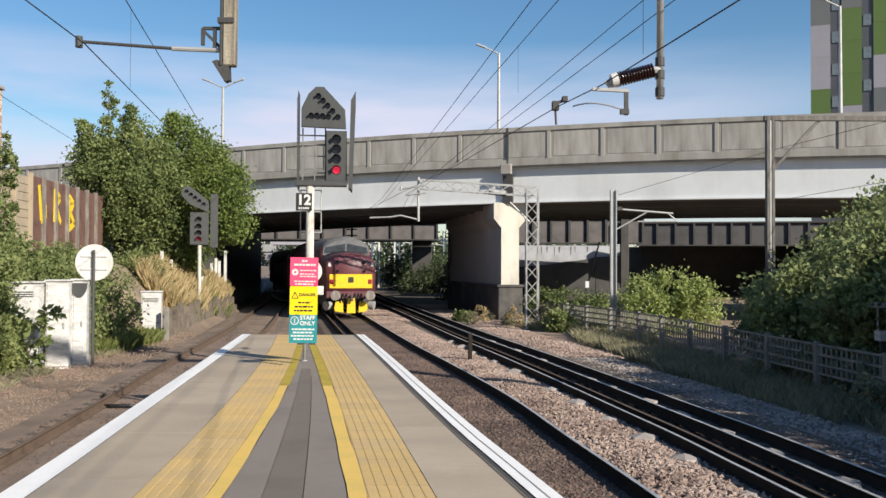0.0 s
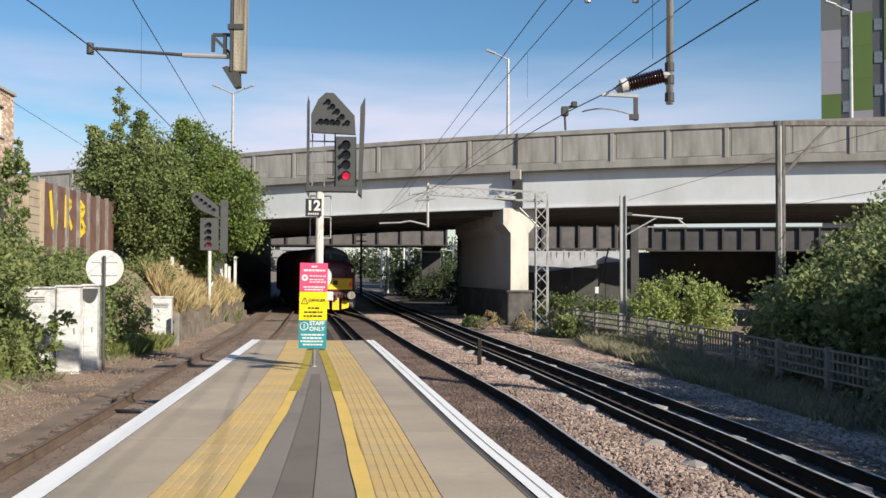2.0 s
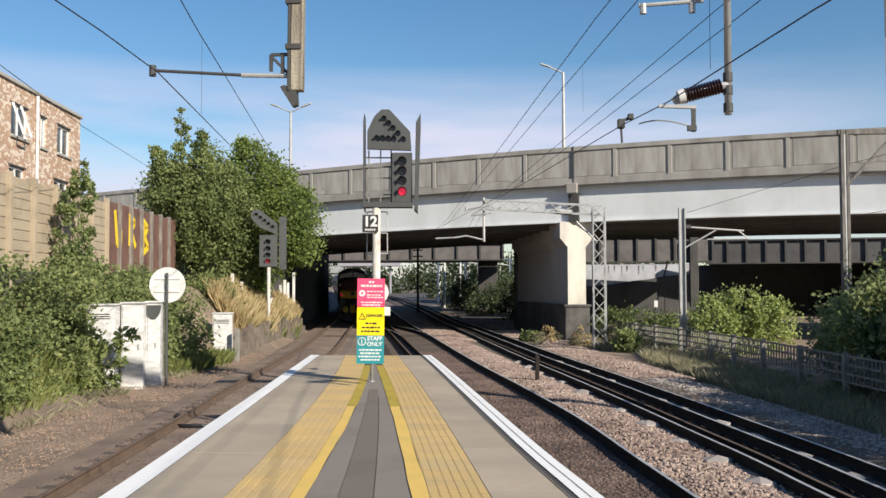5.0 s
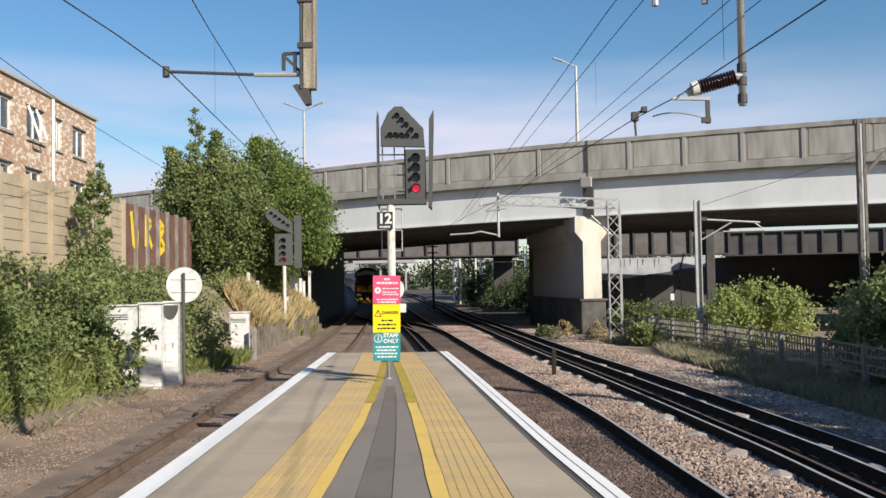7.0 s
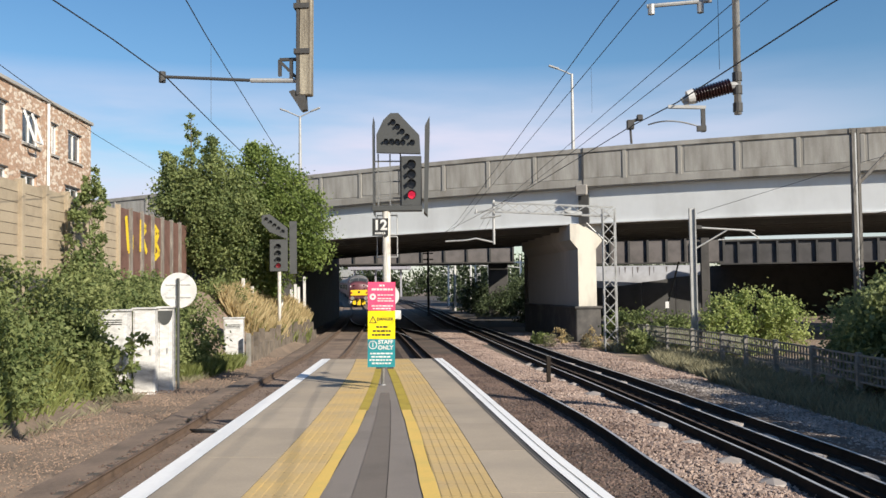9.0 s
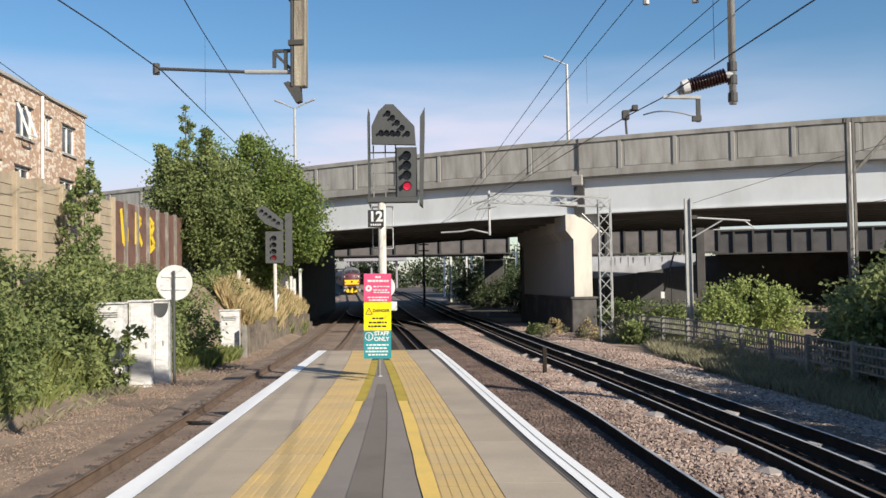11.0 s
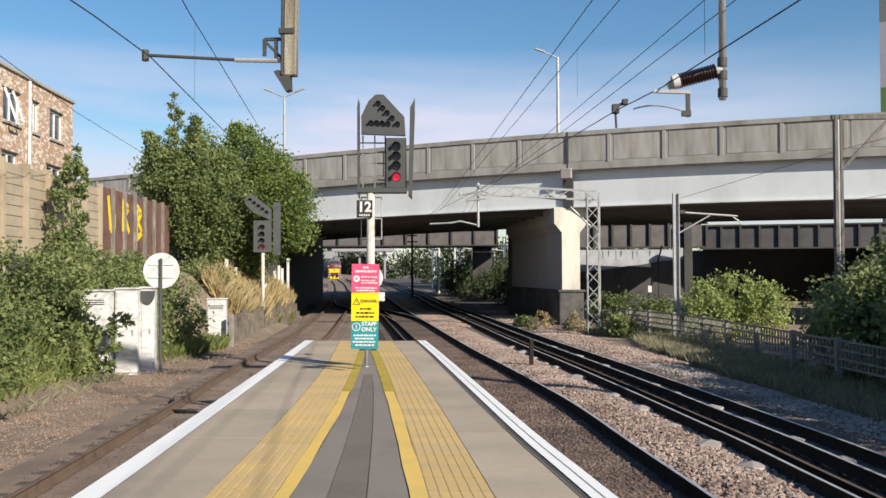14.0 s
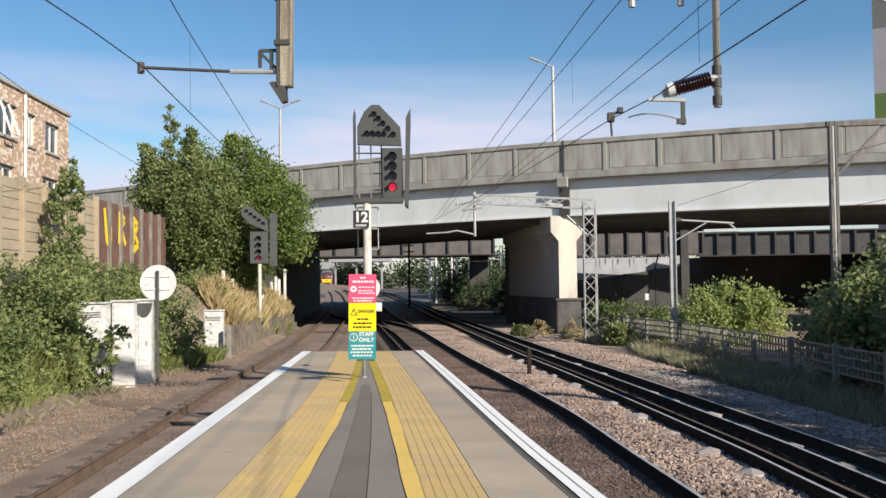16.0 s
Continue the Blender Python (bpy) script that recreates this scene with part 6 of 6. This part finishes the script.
# this scrub takes the dark far leaves in place of the bridges' shade
for i, (x, y, z, rx, rz) in enumerate(((0.3, 77, -0.4, 1.2, 1.1), (0.9, 84, 0.2, 1.6, 1.7), (-2.4, 90, -0.1, 1.6, 1.3), (-0.8, 92.5, 0.5, 1.8, 1.9), (-4.6, 101, 0.2, 1.8, 1.5), (-6.6, 111, 0.5, 2.0, 1.7))):
    plant("shrub", "scrub beside the line, the bridges' shade put into its leaf colour", "shrub", (x, y, -1.28), [(x, y, z, rx, 1.6, rz), (x + 0.7, y + 1, z + 0.5, rx * 0.6, 1.2, rz * 0.7)], 70, 34, 0.2, M["leaf_far"], 170 + i, 10, 0.04, 0.4, "scrub beyond the bridge", 0.55)
for i, (x, y, h) in enumerate(((1.9, 46.5, 0.75), (1.4, 44.0, 0.6), (2.4, 48.3, 0.5), (3.4, 44.6, 0.8), (4.7, 42.6, 0.9), (3.0, 42.8, 0.45))):
    plant("weed_clump", "dry brown weed clump at the foot of the pier", "plant", (x, y, -1.25), [(x, y, -1.2 + h / 2, h * 0.5, 0.4, h * 0.6)], 26, 26, 0.09, M["grass_dry"] if i % 3 == 0 else M["grass_dark"], 190 + i, 7, 0.01, 0.16, "pier weeds")

pole = thing("signal_pole", "slim dark pole with crossbars beyond the road bridge", "pole", (-8.85, 90, 0))
bm = bmesh.new()
rod(bm, (0, 0, -1.2), (0, 0, 5.8), 0.13, 0.1, 8)
part("shaft", bm, M["dark_iron"], pole)
for z in (4.6, 5.2):
    bm = bmesh.new()
    beam(bm, (-0.5, 0, z), (0.5, 0, z), 0.1, 0.12)
    part("crossbar", bm, M["dark_iron"], pole)
bm = bmesh.new()
rod(bm, (8.6, 58.5, -1.3), (9.9, 58.8, 3.2), 0.055, seg=7)
tagged(part("leaning_pole", bm, M["grey_paint"]), "thin grey pole leaning beside the fence", "pole")
mark = thing("marker_sign", "small white marker plate on a thin stake", "sign", (7.45, 48, 0))
bm = bmesh.new()
box(bm, -0.03, 0.03, 0, 0.05, -1.3, 0.9)
part("stake", bm, M["grey_paint"], mark)
bm = bmesh.new()
box(bm, -0.09, 0.09, -0.02, 0, 0.55, 0.88)
part("plate", bm, M["white"], mark)

# far woods and masts beyond the bridges
for k, (y, x0, x1, hgt, n) in enumerate(((235, -130, 30, 8.5, 2600), (150, -12, 40, 7, 1100), (108, -6.0, 8, 3.6, 220))):
    rng = np.random.default_rng(90 + k)
    bl = [(x0 + (x1 - x0) * (i + rng.random()) / 14, y + rng.normal() * 4, hgt * 0.35, (x1 - x0) / 22, 3, hgt * (0.45 + 0.3 * rng.random())) for i in range(14)]
    me, c = leaves_mesh("far_woods", bl, n, 20, y / 330, rng, y / 150)
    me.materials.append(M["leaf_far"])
    tagged(new("far_woods", me), "distant green trees beyond the bridges", "trees", kind="stuff")
rnd = random.Random(9)
for i in range(30):
    y = 108 + 4.4 * i
    x = -0.072 * (y - 95) - 6.5 + (i % 5) * 2.6 + rnd.uniform(-1, 1)
    bm = bmesh.new()
    rod(bm, (x, y, -1.4), (x, y, 6.2 + rnd.uniform(-1, 1)), 0.13, 0.10, 8)
    rod(bm, (x, y, 5.0), (x - 2.2, y, 5.3), 0.06, seg=6)
    tagged(part("far_mast", bm, M["white"]), "pale overhead line mast beyond the bridges", "mast", "distant masts")
terrace = thing("far_building", "distant pale grey building beyond the platforms", "building", (-52, 230, 0))
bm = bmesh.new()
box(bm, 0, 17, 0, 8, -1.3, 5.2)
part("wall", bm, M["tower_pale"], terrace)
bm = bmesh.new()
prism(bm, [(-0.4, 5.2), (17.4, 5.2), (16.5, 7.0), (0.5, 7.0)], -0.4, 8.4)
part("roof", bm, M["galv"], terrace, "pale grey roof")
for k in range(6):
    bm = bmesh.new()
    box(bm, 1.2 + 2.6 * k, 2.6 + 2.6 * k, -0.08, 0.02, 2.6, 4.4)
    part("window", bm, M["glass"], terrace)
bm = bmesh.new()
box(bm, -40, -26, 215, 222, 6.6, 7.5)
for x in (-39, -34, -28):
    box(bm, x, x + 0.4, 217, 217.4, -1.4, 6.6)
tagged(part("platform_canopy", bm, M["tower_pale"]), "distant white platform canopy", "canopy")

# ---- sleepers and loose stones ----
def sleepers(track, line, y0, y1, sunk=0.0):
    """Concrete or timber sleepers every 0.65 m, one mesh shared by all."""
    me, run, last = None, 0.0, None
    owner = bpy.data.objects[track]
    for i, q in enumerate(line):
        if last is not None:
            seg = (q - last).length
            while run < seg:
                p = last.lerp(q, run / seg)
                run += 0.65
                if y0 < p.y < y1:
                    if me is None:
                        bm = bmesh.new()
                        box(bm, -1.28, 1.28, -0.125, 0.125, -0.15, 0.0, 0.012)
                        ob = part("sleeper", bm, M["sleeper"], owner)
                        me = ob.data
                    else:
                        ob = new("sleeper", me)
                        ob.parent = owner
                    s = side_of(line, i)
                    ob.matrix_basis = pose(p.x, p.y, RAIL_Z - 0.163 - sunk + rise(p.y), 0, 0, math.degrees(math.atan2(s.y, s.x)))
            run -= seg
        last = q


sleepers("track_west", LEFT, -2, 100, 0.022)
sleepers("track_middle", TRACK_A, -2, 62, 0.022)
sleepers("track_east", TRACK_B, 2, 80)


def stones(name, label, line, o0, o1, y0, y1, count, size, material, seed, z=BED_Z, heap=0.0):
    rng = np.random.default_rng(seed)
    idx = [i for i, q in enumerate(line) if y0 <= q.y <= y1]
    pick = np.array(idx)[rng.integers(len(idx) - 1, size=count)]
    u, o = rng.random(count), o0 + (o1 - o0) * rng.random(count)
    P = np.array([[q.x, q.y] for q in line])
    S = np.array([[side_of(line, i).x, side_of(line, i).y] for i in range(len(line))])
    c = P[pick] * (1 - u)[:, None] + P[pick + 1] * u[:, None] + S[pick] * o[:, None]
    r = size * (0.55 + 0.9 * rng.random(count))
    zz = z + r * 0.25 + heap * np.sin(np.pi * (o - o0) / (o1 - o0))
    shape = np.array([[1, 0, 0], [0, 1, 0], [-1, 0, 0], [0, -1, 0], [0, 0, 1], [0, 0, -0.8]])
    q = rng.normal(size=(count, 4))
    q /= np.linalg.norm(q, axis=1)[:, None]
    w, x, y, k = q.T
    R = np.stack([1 - 2 * (y * y + k * k), 2 * (x * y - k * w), 2 * (x * k + y * w), 2 * (x * y + k * w), 1 - 2 * (x * x + k * k), 2 * (y * k - x * w), 2 * (x * k - y * w), 2 * (y * k + x * w), 1 - 2 * (x * x + y * y)], 1).reshape(-1, 3, 3)
    v = shape[None] * (0.6 + 0.6 * rng.random((count, 6, 1)))
    v = np.einsum("nij,nkj->nki", R, v) * r[:, None, None]
    v[:, :, 2] *= 0.75
    v += np.concatenate([c, zz[:, None]], 1)[:, None]
    tri = np.array([[0, 1, 4], [1, 2, 4], [2, 3, 4], [3, 0, 4], [1, 0, 5], [2, 1, 5], [3, 2, 5], [0, 3, 5]])
    f = (np.arange(count)[:, None, None] * 6 + tri[None]).reshape(-1, 3)
    me = bpy.data.meshes.new(name)
    me.from_pydata(v.reshape(-1, 3).tolist(), [], f.tolist())
    me.materials.append(material)
    tagged(new(name, me), label, "ballast", kind="stuff")


stones("ballast_stones", "loose pinkish-grey ballast stones between the tracks", TRACK_A, 0.95, 2.35, 6, 46, 26000, 0.042, M["stone"], 1, BED_Z, 0.05)
stones("ballast_stones", "pale pinkish ballast between the tracks under the bridge", TRACK_A, 0.95, 2.9, 44, 62, 9000, 0.05, M["stone"], 13, BED_Z, 0.06)
stones("ballast_stones", "loose grey ballast stones beside the electrified track", TRACK_B, 0.95, 2.9, 8, 52, 22000, 0.042, M["stone_grey"], 2, BED_Z - 0.03)
stones("ballast_stones", "pale pinkish ballast heaped beside the far track", TRACK_B, 1.1, 3.4, 27, 58, 14000, 0.05, M["stone"], 12, BED_Z - 0.06, 0.06)
stones("ballast_stones", "dirty brown ballast stones under the platform track", TRACK_A, -0.7, 0.7, 6, 40, 26000, 0.035, M["stone_brown"], 3)
stones("ballast_stones", "oily ballast stones in the electrified track", TRACK_B, -0.7, 0.7, 6, 30, 7000, 0.035, M["stone_brown"], 4)
stones("ballast_stones", "brown stones strewn beside the rusty track", LEFT, -5.0, -1.3, 4, 40, 20000, 0.017, M["stone_tan"], 5, BED_Z - 0.1)
stones("ballast_stones", "brown stones strewn in the rusty track", LEFT, -1.3, 1.2, 6, 40, 6000, 0.028, M["stone_brown"], 6)

rnd = random.Random(21)
for pts in (((-7.0, 19.2), (-6.6, 18.4), (-6.4, 17.7), (-5.9, 17.6), (-5.3, 18.1)),):
    bm = bmesh.new()
    ln = curve_points(pts, 0.15)
    tube(bm, [Vector((a.x, a.y, -1.07 + 0.03 * math.sin(i * 0.6))) for i, a in enumerate(ln)], 0.035)
    tagged(part("loose_cable", bm, M["black"]), "black cable lying loose across the rusty track", "cable", "loose cables")

# pale pots and lumps along the conductor rail
pot_me = None
owner = bpy.data.objects["track_east"]
rnd = random.Random(4)
for i, q in enumerate(TRACK_B):
    if 7 < q.y < 34 and i % 2 == 0:
        for o in (-1.02, 0.36):
            if pot_me is None:
                bm = bmesh.new()
                bmesh.ops.create_icosphere(bm, subdivisions=1, radius=0.16)
                for v in bm.verts:
                    v.co.x *= 1.2 + 0.3 * math.sin(v.co.y * 40)
                    v.co.z *= 0.45
                ob = part("insulator_pot", bm, M["stone_grey"], owner, "pale lumpy pot")
                pot_me = ob.data
            else:
                ob = new("insulator_pot", pot_me)
                ob.parent = owner
            s = side_of(TRACK_B, i)
            k = rnd.uniform(0.7, 1.6)
            ob.matrix_basis = pose(q.x + s.x * o, q.y + s.y * o + rnd.uniform(-0.3, 0.3), BED_Z + 0.03, 0, 0, rnd.uniform(0, 360)) @ Matrix.Scale(k, 4)

# ---- what moves ----
TRAIN_PATH = curve_points([(-2.6, 35.3), (-3.62, 41.2), (-4.92, 48.6), (-6.1, 54), (-7.9, 60), (-10.1, 66), (-12.2, 72), (-13.9, 82), (-15.8, 93), (-20.5, 118), (-25.05, 141), (-30.9, 169.5), (-37.5, 199), (-42, 225), (-44.5, 250), (-45, 280), (-44, 340)], 1.0)
RUN = [0.0]
for q0, q1 in zip(TRAIN_PATH, TRAIN_PATH[1:]):
    RUN.append(RUN[-1] + (q1 - q0).length)


def on_path(s):
    i = min(len(RUN) - 2, max(0, sum(1 for v in RUN if v <= s) - 1))
    u = (s - RUN[i]) / (RUN[i + 1] - RUN[i])
    return TRAIN_PATH[i].lerp(TRAIN_PATH[i + 1], u)


def run_of_y(y):
    for i in range(len(RUN) - 1):
        if TRAIN_PATH[i].y <= y <= TRAIN_PATH[i + 1].y:
            return RUN[i] + (RUN[i + 1] - RUN[i]) * (y - TRAIN_PATH[i].y) / (TRAIN_PATH[i + 1].y - TRAIN_PATH[i].y)
    return RUN[-1]


def vehicle_rows(behind, length):
    rows = []
    for t, y in ((0, 47.2), (1, 52.6), (2, 58.2), (3, 64.8), (4, 72.5), (5, 80.5), (6.5, 95), (8, 111), (9.5, 125.5), (11, 140.5), (12.5, 156.5), (14, 174), (15, 186.5), (16, 199)):
        s = run_of_y(y) + behind
        a, b = on_path(s), on_path(s + length)
        rows.append((t, pose(a.x, a.y, RAIL_Z + rise(a.y), math.degrees(math.atan2(rise(b.y) - rise(a.y), length)), 0, math.degrees(math.atan2(-(b.x - a.x), b.y - a.y)))))
    return rows


def motions():
    walk(locomotive, vehicle_rows(0, 16.0))
    for i, c in enumerate(coaches):
        walk(c, vehicle_rows(17.6 + 19.9 * i, 19.0))


motions()
